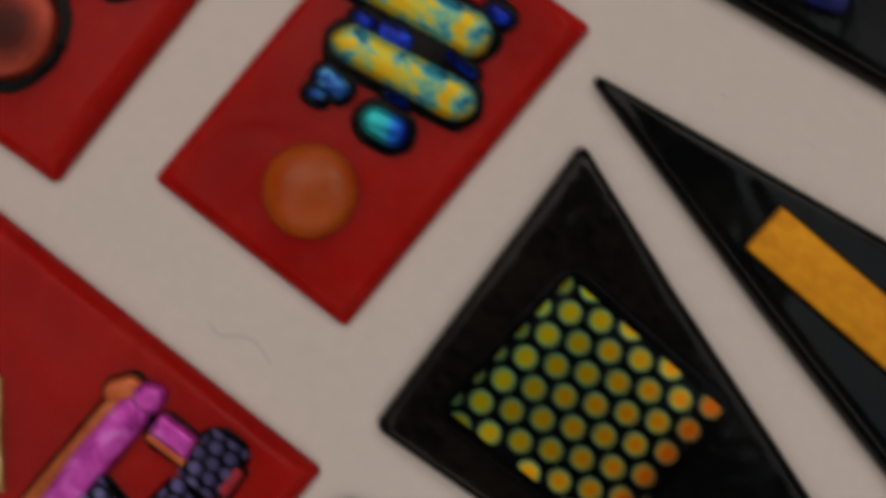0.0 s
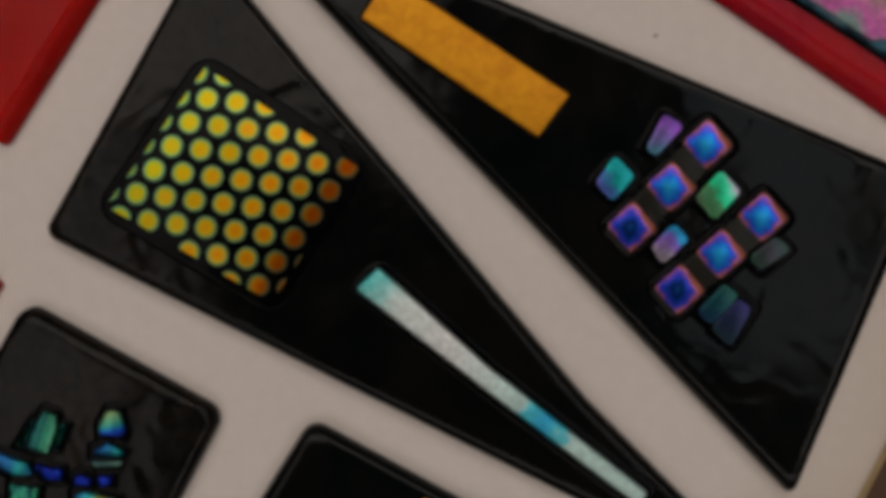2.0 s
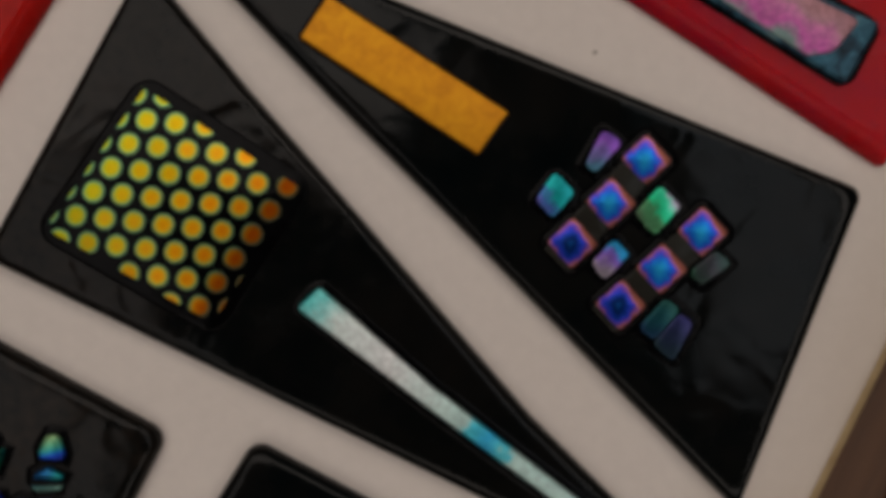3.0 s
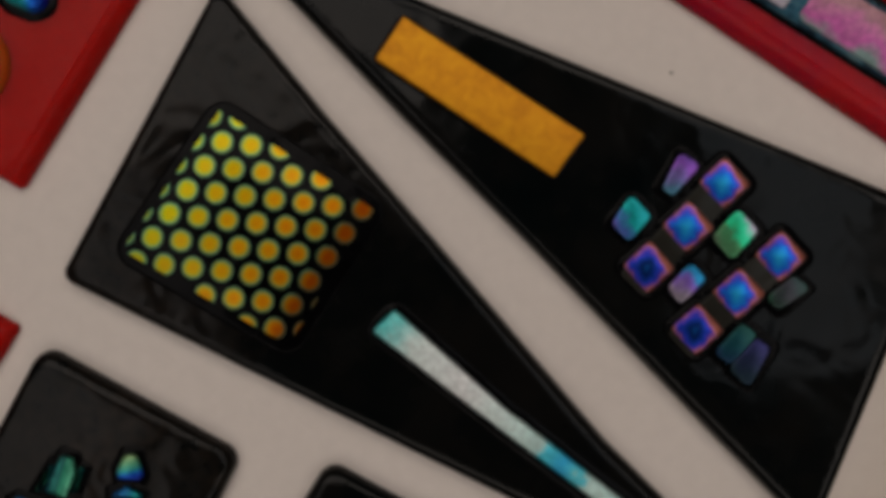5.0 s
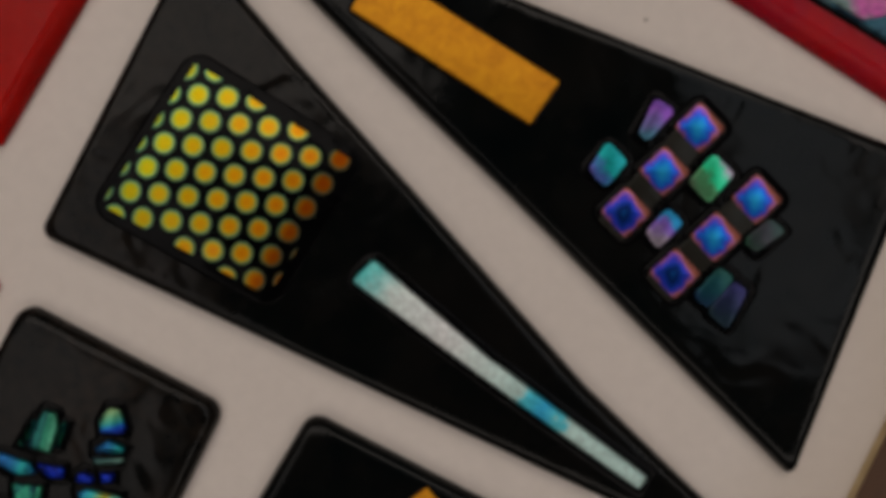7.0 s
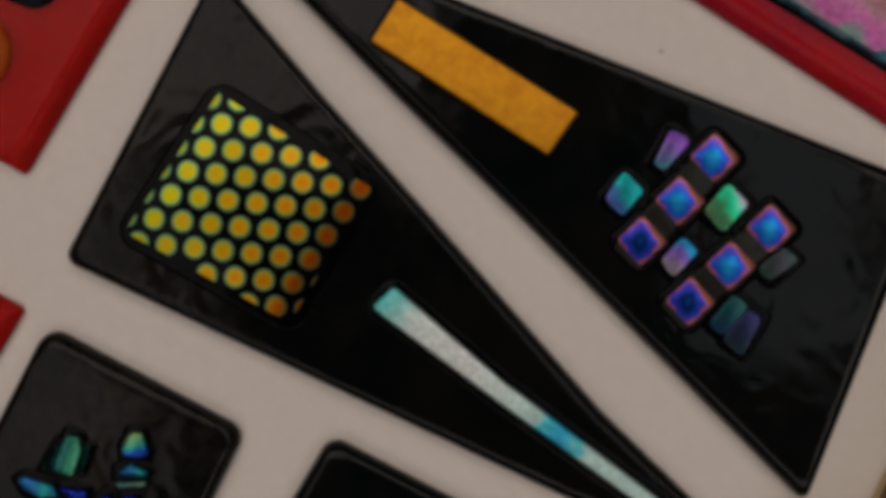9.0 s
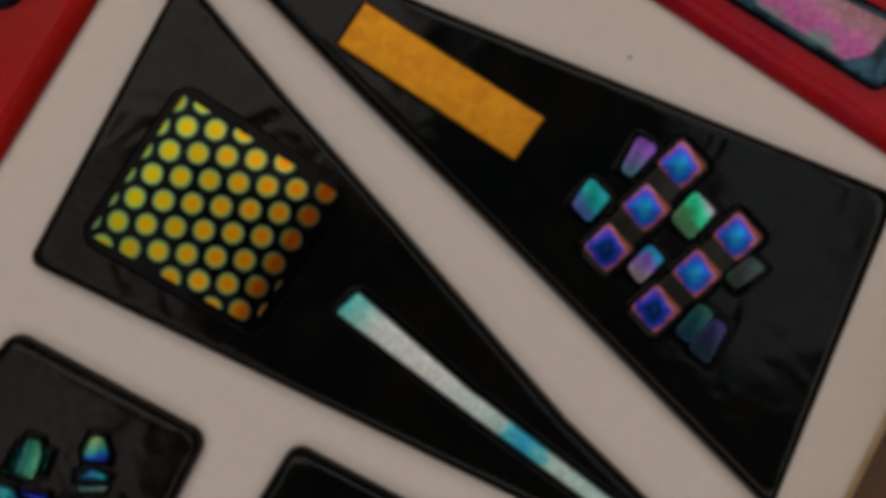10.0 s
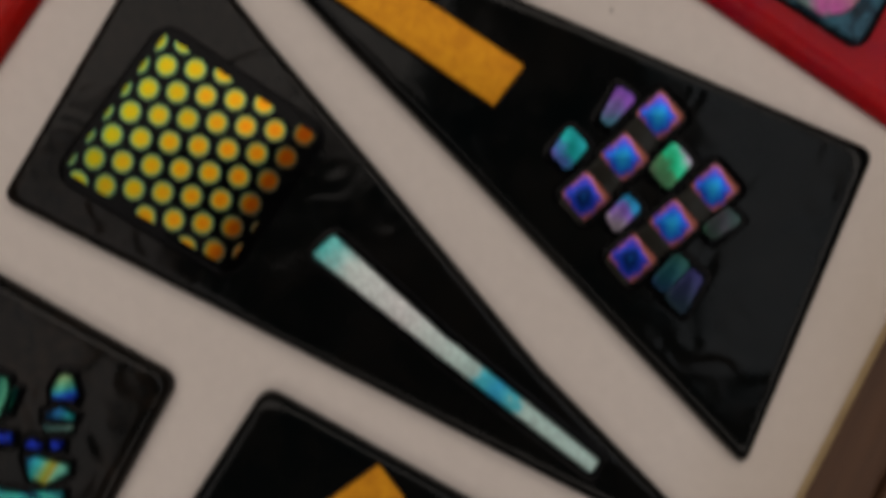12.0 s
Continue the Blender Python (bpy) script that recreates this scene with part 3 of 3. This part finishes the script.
# ---------------------------------------------------------------- black triangle with the amber bar and blue squares
black_squares = tile("triangular_glass_tile", [(-27.8, 34.0, 0.5), (-8.3, 13.5, 0.1), (5.0, 0.35, 0.1), (32.2, -27.7, 0.6), (45.2, 4.0, 1.3)], BLACK,
                     "black glossy triangular glass tile with amber bar and blue square chips")
chip("amber_bar", [(-8.0, 23.1), (-10.8, 18.9), (6.75, 7.35), (9.8, 11.5)], AMBER_FOIL, black_squares, "grainy amber foil bar", high=0.5, edge=0.3, r=0.25, pad=0.35)
SQUARES = [(23.2, 6.85, 0), (19.7, 2.65, 0), (15.9, -1.3, 1), (28.65, -0.2, 0), (24.6, -3.8, 0), (20.55, -7.3, 1)]
for x, y, dark in SQUARES:
    s = 1.80
    corners = [(s, s, 0.35), (-s, s, 0.35), (-s, -s, 0.35), (s, -s, 0.35)]
    base = [(q[0] * 1.16, q[1] * 1.16, 0.6) for q in corners]
    at = (x - black_squares["cx"], y - black_squares["cy"], 0)
    turned = (0, 0, radians(42.5))
    part("glass_pad", slab(base, [(-0.75, 2.8), (-0.6, TOP + 0.06), (-0.15, TOP + 0.22), (0.35, TOP + 0.3)]), PAD, black_squares, "black glossy glass pad", at=at, turn=(0, 0, turned[2]))
    part("square_chip", slab(corners, [(0, -0.7), (0.0, 0.02), (0.05, 0.11), (0.16, 0.16)], n=4, wobble=0.09, seed=x + y, often=0.9), SQUARE_DARK_REFLECTION if dark else SQUARE, black_squares,
         "blue dichroic square with a pink rim" if not dark else "blue dichroic square with a pink rim, dark reflection painted in", at=(at[0], at[1], TOP + 0.28), turn=turned)
for (x0, y0), (x1, y1) in (((15.9, -1.3), (23.2, 6.85)), ((20.55, -7.3), (28.65, -0.2))):
    along = (Vector((x1, y1)) - Vector((x0, y0))).normalized()
    side = Vector((-along.y, along.x)) * 1.72
    low, far = Vector((x0, y0)) - along * 2.35, Vector((x1, y1)) + along * 1.9
    chip("strip_base", [tuple(low - side), tuple(far - side), tuple(far + side), tuple(low + side)], BROWN_GLASS, black_squares, "dark olive-brown glass strip under the squares", high=0.34, edge=0.2, r=0.4)
GEMS = [
    ([(19.0, 9.8), (20.9, 8.6), (18.2, 5.6), (17.2, 6.5)], "violet_teal", [(0.0, (0.02, 0.40, 0.42)), (0.35, (0.16, 0.20, 0.42)), (0.7, (0.30, 0.10, 0.55)), (1.0, (0.08, 0.05, 0.3))], (0.4, 1)),
    ([(14.3, 5.7), (16.2, 3.6), (14.0, 1.2), (12.4, 3.0)], "teal_violet", [(0.0, (0.22, 0.10, 0.50)), (0.35, (0.08, 0.20, 0.60)), (0.5, (0.01, 0.46, 0.46)), (1.0, (0.02, 0.44, 0.50))], (1, 0.4)),
    ([(24.6, 4.3), (26.6, 2.3), (24.0, -0.5), (22.0, 1.6)], "green", [(0.0, (0.12, 0.20, 0.12)), (0.4, (0.10, 0.36, 0.16)), (0.55, (0.02, 0.74, 0.34)), (0.75, (0.06, 0.76, 0.44)), (0.85, (0.45, 0.42, 0.55)), (1.0, (0.32, 0.30, 0.42))], (1, 0.5)),
    ([(20.0, -0.9), (21.5, -2.5), (19.0, -4.9), (17.8, -3.2)], "violet_blue", [(0.0, (0.10, 0.16, 0.10)), (0.3, (0.42, 0.34, 0.46)), (0.55, (0.26, 0.12, 0.62)), (0.7, (0.02, 0.30, 0.62)), (1.0, (0.02, 0.26, 0.5))], (0.7, 1)),
    ([(29.9, -2.1), (31.6, -3.3), (28.6, -5.3), (27.2, -4.2)], "dim_green", [(0.0, (0.02, 0.09, 0.05)), (0.5, (0.06, 0.06, 0.075)), (1.0, (0.02, 0.07, 0.06))], (1, 0.5)),
    ([(24.9, -6.7), (26.4, -7.9), (23.9, -10.8), (22.3, -9.6)], "dim_teal", [(0.0, (0.015, 0.03, 0.11)), (0.5, (0.012, 0.08, 0.10)), (1.0, (0.02, 0.10, 0.08))], (0.6, 1)),
    ([(26.3, -8.2), (27.7, -9.2), (25.6, -12.9), (23.8, -11.1)], "dim_violet", [(0.0, (0.02, 0.05, 0.055)), (0.5, (0.025, 0.035, 0.09)), (1.0, (0.04, 0.035, 0.16))], (0.6, 1)),
]
GEM_WORDS = {"violet_teal": "violet and teal", "teal_violet": "teal and violet", "green": "bright green", "violet_blue": "violet and blue", "dim_green": "dim grey-green", "dim_teal": "dim teal", "dim_violet": "dim violet"}
for corners, tone, stops, way in GEMS:
    mid = sum((Vector(q) for q in corners), Vector((0, 0))) / 4
    corners = [tuple(mid + (Vector(q) - mid) * 1.04) for q in corners]
    chip("shard", corners, banded(tone + "_shard", way, -0.0024, 0.0048, [(q, tuple(min(1.0, 1.25 * k) for k in c)) for q, c in stops], 0.5, 0.25, wobble=0.35, speckle=0.28, fine=600), black_squares, GEM_WORDS[tone] + " dichroic shard", high=0.3, edge=0.2, r=0.55, pad=1.0)

# ---------------------------------------------------------------- red tile with the striped logs and the amber bead
red_logs = tile("rectangular_glass_tile", [(-66.9, 17.5, 0.7), (-46.1, 6.1, 0.7), (-27.1, 38.0, 0.7), (-47.9, 49.3, 0.7)], RED,
                "red glossy rectangular glass tile with striped dichroic logs and amber bead", rings=THIN_RINGS)
bead = bmesh.new()
bmesh.ops.create_uvsphere(bead, u_segments=40, v_segments=20, radius=1)
for v in bead.verts:
    v.co = Vector((v.co.x * 4.55, v.co.y * 4.55, max(v.co.z, -0.1) * 2.0)) * MM
part("amber_bead", bead, AMBER_GLASS, red_logs, "translucent amber glass bead", at=(-51.2 - red_logs["cx"], 18.4 - red_logs["cy"], TOP - 0.15))
for a, b in (((-49.5, 32.6), (-38.9, 28.6)), ((-49.4, 39.4), (-38.1, 35.1))):
    chip("dichroic_log", capsule(a, b, 3.9), STRIPED_YELLOW, red_logs, "yellow and teal mottled dichroic log", high=1.5, edge=1.3, pad=1.0, wobble=0.5)
chip("dichroic_drop", capsule((-46.0, 25.7), (-44.3, 25.0), 3.1), banded("teal_blue_drop", (1, -0.1), -0.0022, 0.0044, [(0.0, (0.02, 0.50, 0.46)), (0.55, (0.02, 0.46, 0.55)), (0.72, (0.01, 0.20, 0.9)), (1.0, (0.01, 0.02, 0.5))], 0.5, 0.25),
     red_logs, "teal and blue dichroic drop", high=1.2, edge=1.0, pad=0.95)
for a, b, w, m, words in (
    ((-51.3, 29.2), (-49.9, 28.3), 2.2, SPECKLED_BLUE, "speckled blue"), ((-52.3, 27.6), (-51.6, 27.4), 1.3, SPECKLED_BLUE, "speckled blue"),
    ((-46.4, 34.4), (-44.6, 33.6), 2.0, BLUE_FOIL, "deep blue"), ((-48.9, 35.3), (-48.2, 35.0), 1.6, BLUE_FOIL, "deep blue"),
    ((-40.2, 33.0), (-37.8, 31.4), 0.9, BLUE_FOIL, "deep blue"), ((-36.4, 37.6), (-35.6, 37.0), 1.7, BLUE_FOIL, "deep blue"), ((-45.0, 28.4), (-43.6, 27.8), 0.8, BLUE_FOIL, "deep blue")):
    chip("blue_chip", capsule(a, b, w), m, red_logs, words + " dichroic chip", high=0.8, edge=0.6, pad=0.75)
chip("dark_bridge", [(-46.6, 36.0), (-47.6, 33.2), (-40.4, 30.2), (-38.6, 33.6)], PAD, red_logs, "black glass bridge between the logs", high=0.45, edge=0.4, r=1.0)

# ---------------------------------------------------------------- red tile with the ember ring
red_ring = tile("rectangular_glass_tile", [(-76.5, 15.5, 0.8), (-59.2, 47.2, 0.8), (-81.0, 57.8, 0.8), (-98.3, 26.2, 0.8)], RED,
                "red glossy rectangular glass tile with an ember-coloured oval", rings=THIN_RINGS)
chip("ember_oval", ellipse(-82.6, 29.6, 5.4, 4.6, 60), EMBER, red_ring, "orange and dark red dichroic oval", high=1.1, edge=1.0, pad=1.3)
chip("dark_chip", capsule((-73.2, 35.2), (-71.6, 35.8), 2.4), PAD, red_ring, "black glass chip", high=0.6, edge=0.5, pad=0.5)

# ---------------------------------------------------------------- red tile with the magenta strips and violet mesh
red_mesh = tile("rectangular_glass_tile", [(-46.2, -7.4, 0.7), (-83.4, 13.0, 0.7), (-98.6, -13.0, 0.7), (-61.7, -33.4, 0.7)], RED,
                "red glossy rectangular glass tile with magenta strips and violet mesh", rings=THIN_RINGS)
chip("orange_strip", capsule((-64.6, -3.6), (-71.6, -15.0), 4.4), ORANGE_FOIL, red_mesh, "orange dichroic strip", high=0.75, edge=0.5, pad=0.3, wobble=0.6)
chip("orange_knob", capsule((-66.3, -3.0), (-64.9, -2.3), 2.4), ORANGE_FOIL, red_mesh, "orange dichroic knob", high=0.9, edge=0.7, pad=0.4)
chip("magenta_strip", capsule((-64.3, -4.6), (-70.7, -15.2), 3.5, -0.35), MAGENTA, red_mesh, "magenta dichroic strip", high=1.0, edge=0.7, wobble=0.7)
chip("magenta_knob", ellipse(-63.1, -3.0, 1.75, 1.5, 40), MAGENTA, red_mesh, "magenta dichroic knob", high=1.25, edge=0.9, wobble=0.3)
chip("orange_strip", [(-61.5, -4.1), (-57.7, -6.2), (-58.8, -9.0), (-62.9, -6.8)], ORANGE_FOIL, red_mesh, "orange dichroic strip", high=0.75, edge=0.4, pad=0.6)
chip("magenta_strip", [(-61.5, -4.0, 0.6), (-57.7, -5.9, 0.5), (-58.5, -8.2, 0.5), (-62.6, -6.2, 0.5)], MAGENTA, red_mesh, "magenta dichroic strip", high=1.15, edge=0.7)
chip("red_chip", [(-53.0, -8.4), (-54.4, -11.0), (-55.5, -10.4), (-53.9, -7.9)], RED_FOIL, red_mesh, "red dichroic chip", high=0.7, edge=0.4, pad=0.5)
MESH = [
    [(-56.7, -4.7), (-59.3, -9.4), (-55.4, -11.4), (-52.7, -6.5)],
    [(-59.3, -9.4), (-63.4, -16.4), (-58.8, -20.4), (-55.4, -13.4)],
    [(-66.6, -10.6), (-68.6, -13.6), (-62.6, -19.4), (-60.9, -15.4)],
]
for quad in MESH:
    mid = sum((Vector(q) for q in quad), Vector((0, 0))) / 4
    x0, y0 = red_mesh["cx"], red_mesh["cy"]
    sheet = chip("mesh_sheet", [(*(mid + (Vector(q) - mid) * 1.06), 1.3) for q in quad], PAD, red_mesh, "black glass sheet with violet scales", high=0.62, edge=0.5, pad=0.5)
    dots(sheet, mid.x, mid.y, quad, tuple(mid), (1.50, -0.80), (0.10, 1.45), 0.84, VIOLET_DOT, lambda x, y: TOP + 0.62, 0.74, -28, "scale")
chip("gold_flake", [(-77.6, -3.4, 0.3), (-83.5, -1.5, 0.6), (-84.5, -12.0, 0.6), (-75.3, -14.2, 0.3), (-76.6, -9.0, 0.4)], GOLD_FOIL, red_mesh, "torn gold foil flake", high=0.35, edge=0.2)

# ---------------------------------------------------------------- black tile with the teal castle of strips
black_teal = tile("rectangular_glass_tile", [(-43.9, -9.1, 1.9), (-60.6, -41.3, 1.9), (-39.8, -52.3, 1.9), (-23.7, -19.9, 1.9)], DUSTY,
                  "black glossy rectangular glass tile with teal and blue dichroic strips")
BULLET = banded("green_blue_bands", (0.25, -1), -0.0012, 0.0024, [(0.0, (0.30, 0.52, 0.24)), (0.30, (0.14, 0.55, 0.32)), (0.52, (0.03, 0.42, 0.46)), (0.70, (0.01, 0.10, 0.75)), (0.92, (0.01, 0.02, 0.35)), (1.0, (0.0, 0.01, 0.06))], 0.5, 0.26, wobble=0.10, speckle=0.3)
PALE_BAND = banded("pale_teal_band", (0.2, -1), -0.0005, 0.0010, [(0.0, (0.01, 0.06, 0.14)), (0.35, (0.22, 0.50, 0.44)), (0.75, (0.34, 0.62, 0.52)), (1.0, (0.02, 0.12, 0.12))], 0.5, 0.26, wobble=0.12, speckle=0.3)
TEAL_GOLD = banded("teal_gold_bands", (0.9, -0.5), -0.0020, 0.0042, [(0.0, (0.02, 0.22, 0.55)), (0.3, (0.03, 0.48, 0.46)), (0.5, (0.30, 0.42, 0.06)), (0.62, (0.38, 0.34, 0.03)), (0.75, (0.20, 0.66, 0.45)), (1.0, (0.1, 0.45, 0.4))], 0.5, 0.3)
GREEN_BANDS = banded("green_dark_bands", (1, -0.25), -0.0018, 0.0036, [(0.0, (0.0, 0.02, 0.04)), (0.12, (0.02, 0.16, 0.20)), (0.24, (0.0, 0.02, 0.05)), (0.34, (0.03, 0.28, 0.24)), (0.44, (0.01, 0.10, 0.10)), (0.52, (0.06, 0.52, 0.32)),
                                                               (0.72, (0.16, 0.66, 0.42)), (0.84, (0.03, 0.30, 0.20)), (0.92, (0.0, 0.03, 0.03)), (1.0, (0.06, 0.3, 0.24))], 0.55, 0.28, wobble=0.16, speckle=0.6)
BLUE_TEAL = banded("blue_teal_bands", (1, -0.3), -0.0022, 0.0044, [(0.0, (0.04, 0.40, 0.45)), (0.2, (0.02, 0.18, 0.55)), (0.45, (0.02, 0.22, 0.50)), (0.7, (0.02, 0.42, 0.40)), (0.9, (0.02, 0.30, 0.45)), (1.0, (0.0, 0.03, 0.3))], 0.55, 0.28, wobble=0.25, speckle=0.6)
STRIPS = [
    ([(-41.1, -19.7, 0.5), (-42.2, -21.3), (-42.9, -23.4), (-40.7, -24.0), (-39.7, -21.6), (-39.9, -20.2, 0.7)], GREEN_BANDS, "green striped"),
    ([(-42.3, -20.6), (-43.6, -23.2), (-43.2, -23.4), (-42.0, -20.9)], GREEN_FOIL, "dim green sliver of"),
    ([(-39.4, -20.9), (-40.2, -23.6), (-39.8, -23.5), (-39.0, -21.2)], GREEN_FOIL, "dim green sliver of"),
    ([(-35.7, -21.2, 0.4), (-34.9, -19.6, 0.7), (-33.7, -19.8, 0.7), (-33.2, -21.6), (-33.4, -22.4), (-35.6, -22.1)], BULLET, "green and blue banded"),
    ([(-36.2, -23.4), (-34.9, -22.8), (-33.2, -23.7), (-33.5, -24.2), (-36.2, -23.9)], BLUE_TEAL, "teal and blue"),
    ([(-36.9, -24.4), (-35.6, -24.6), (-33.2, -24.6), (-33.9, -25.2), (-35.8, -25.2)], PALE_BAND, "pale teal"),
    ([(-46.2, -24.3), (-45.4, -23.9), (-42.7, -24.9), (-41.9, -26.1), (-43.9, -26.1), (-45.6, -25.2)], BLUE_TEAL, "teal and blue"),
    ([(-41.9, -24.9), (-39.3, -25.5), (-39.4, -26.4), (-40.5, -26.4), (-41.8, -25.5)], BLUE_FOIL, "deep blue"),
    ([(-38.4, -26.1), (-37.2, -25.9), (-36.2, -26.4), (-36.4, -27.0), (-38.0, -26.9)], BLUE_FOIL, "deep blue"),
    ([(-35.9, -25.9), (-34.3, -26.0), (-34.5, -26.9), (-35.5, -27.0)], BLUE_FOIL, "dim deep blue"),
    ([(-44.3, -26.9), (-41.4, -27.2), (-41.8, -29.3), (-42.9, -29.6), (-44.2, -28.6)], GREEN_FOIL, "green striped"),
    ([(-38.0, -27.8), (-37.1, -27.5), (-33.8, -28.4), (-33.8, -29.1), (-35.9, -30.4), (-37.5, -29.7)], TEAL_GOLD, "teal and gold"),
    ([(-48.1, -28.4), (-47.3, -28.0), (-43.2, -29.6), (-41.0, -30.7), (-44.0, -30.0)], STRIPED_TEAL, "dark teal"),
    ([(-47.3, -28.9), (-49.3, -30.3), (-49.0, -31.5), (-47.2, -32.0), (-40.0, -33.4), (-34.3, -32.2), (-34.0, -30.9), (-39.5, -31.0)], STRIPED_TEAL, "pale teal striped"),
    ([(-40.2, -33.9), (-40.0, -36.6), (-36.6, -36.4), (-35.4, -33.4)], TEAL_FOIL, "teal and blue"),
    ([(-47.4, -33.0), (-48.6, -36.0), (-42.4, -37.2), (-41.4, -34.4)], STRIPED_TEAL, "pale teal striped"),
]
for corners, m, words in STRIPS:
    chip("dichroic_strip", corners, m, black_teal, words + " dichroic strip", high=0.6, edge=0.4, r=0.25, pad=0.85, wobble=0.15)

# ---------------------------------------------------------------- black tile with the amber bar and pearl chip
black_bar = tile("rectangular_glass_tile", [(-15.3, -20.4, 1.8), (-33.2, -49.6, 1.8), (0.6, -67.5, 1.8), (18.8, -38.5, 1.8)], BLACK,
                 "black glossy rectangular glass tile with amber bar and pearl chip")
chip("amber_bar", [(-3.8, -27.7), (-15.9, -36.6), (-13.2, -40.1), (-1.1, -31.0)], AMBER_FOIL, black_bar, "grainy amber foil bar", high=0.5, edge=0.3, r=0.25, pad=0.35)
chip("pearl_chip", [(2.4, -34.2, 0.6), (0.4, -38.6, 0.5), (6.4, -41.4, 0.5), (9.9, -35.7, 0.6)], PEARL, black_bar, "pearly white and peach dichroic chip", high=0.7, edge=0.5, pad=0.5)

# ---------------------------------------------------------------- black tile beyond, with a blue chip
black_blue = tile("rectangular_glass_tile", [(2.4, 34.5, 1.3), (12.4, 58.3, 1.3), (-9.6, 68.0, 1.3), (-20.2, 44.2, 1.3)], BLACK,
                  "black glossy rectangular glass tile with a dim blue chip")
chip("blue_chip", capsule((-7.6, 42.9), (-5.4, 42.5), 2.2), foil("dim_blue_foil", [(0.35, (0.003, 0.004, 0.03)), (0.7, (0.01, 0.015, 0.14))], 500, 0.5, 0.3), black_blue, "dim blue dichroic chip", high=0.5, edge=0.4, pad=0.4)

# ---------------------------------------------------------------- red tile with the pink sheet
red_pink = tile("rectangular_glass_tile", [(5.3, 34.5, 0.9), (47.3, 6.0, 0.9), (61.8, 27.8, 0.9), (19.9, 56.2, 0.9)], RED_COOL_SHEEN,
                "red glossy rectangular glass tile with a pink and blue dichroic sheet", rings=[(a * 1.25, z) for a, z in THIN_RINGS])
chip("dichroic_sheet", [(42.9, 14.1, 0.5), (46.3, 20.3, 0.6), (38.2, 24.4, 2), (24.0, 33.6, 0.8), (20.6, 28.4, 0.8)], STEEL_BLUE, red_pink, "dark steel-blue dichroic sheet", high=0.55, edge=0.4, pad=0.6)
pink_bands = banded("pink_foil", (0.55, 0.83), -0.0030, 0.0062, [(0.0, (0.26, 0.38, 0.36)), (0.10, (0.52, 0.27, 0.43)), (0.20, (0.72, 0.15, 0.50)), (0.42, (0.66, 0.22, 0.44)), (0.60, (0.50, 0.26, 0.31)), (0.85, (0.46, 0.22, 0.25)), (1.0, (0.36, 0.28, 0.40))], 0.35, 0.36, wobble=0.42, speckle=0.35, fine=330)
chip("pink_foil", [(30.1, 22.8, 0.6), (39.0, 17.0, 1.2), (41.6, 17.4, 2), (44.4, 20.6, 0.6), (38.0, 23.7, 1), (33.0, 26.8, 0.6)], pink_bands, red_pink, "pink pearly foil", z=TOP + 0.3, high=0.42, edge=0.25)
chip("silver_foil", [(28.8, 23.7), (31.8, 27.5), (24.6, 32.3), (22.0, 28.2)], foil("silver_pink_foil", [(0.3, (0.30, 0.32, 0.36)), (0.6, (0.55, 0.48, 0.55)), (0.8, (0.6, 0.35, 0.5))], 260, 0.4, 0.34), red_pink, "silvery pink foil", z=TOP + 0.3, high=0.42, edge=0.25)

# ---------------------------------------------------------------- specks and a hair on the board
for x, y, r in ((18.7, 18.1, 0.24), (-5.2, 29.5, 0.10), (3.0, 26.8, 0.09), (-14.0, 33.2, 0.12)):
    crumb = bmesh.new()
    bmesh.ops.create_icosphere(crumb, subdivisions=2, radius=1)
    for v in crumb.verts:
        k = 1 + 0.35 * noise.noise(v.co * 1.7 + Vector((x, y, 0)))
        v.co = Vector((v.co.x * r * k, v.co.y * r * k * 0.8, (v.co.z * 0.5 + 0.45) * r * k)) * MM
    tagged(part("speck", crumb, DIRT, None, "tiny dark speck of dirt on the board", at=(x, y, BED)), category="speck", group="specks on the board")
hair_curve = bpy.data.curves.new("hair", "CURVE")
hair_curve.dimensions, hair_curve.bevel_depth, hair_curve.bevel_resolution = "3D", 0.00004, 2
spline = hair_curve.splines.new("NURBS")
HAIR = [(-59.3, 4.6), (-58.6, 3.3), (-57.0, 3.6), (-55.2, 3.9), (-53.8, 2.9), (-52.9, 1.5)]
spline.points.add(len(HAIR) - 1)
for q, (x, y) in zip(spline.points, HAIR):
    q.co = ((x + 56) * MM, (y - 3) * MM, 0.06 * MM, 1)
spline.use_endpoint_u, spline.order_u = True, 4
hair_curve.materials.append(foil("grey_fibre", [(0.3, (0.42, 0.38, 0.34)), (0.7, (0.50, 0.46, 0.42))], 900, 0.0, 0.7))
hair = new("fibre", hair_curve)
hair.location = (-0.056, 0.003, BED * MM)
tagged(hair, "thin curved grey fibre lying on the board", "fibre")
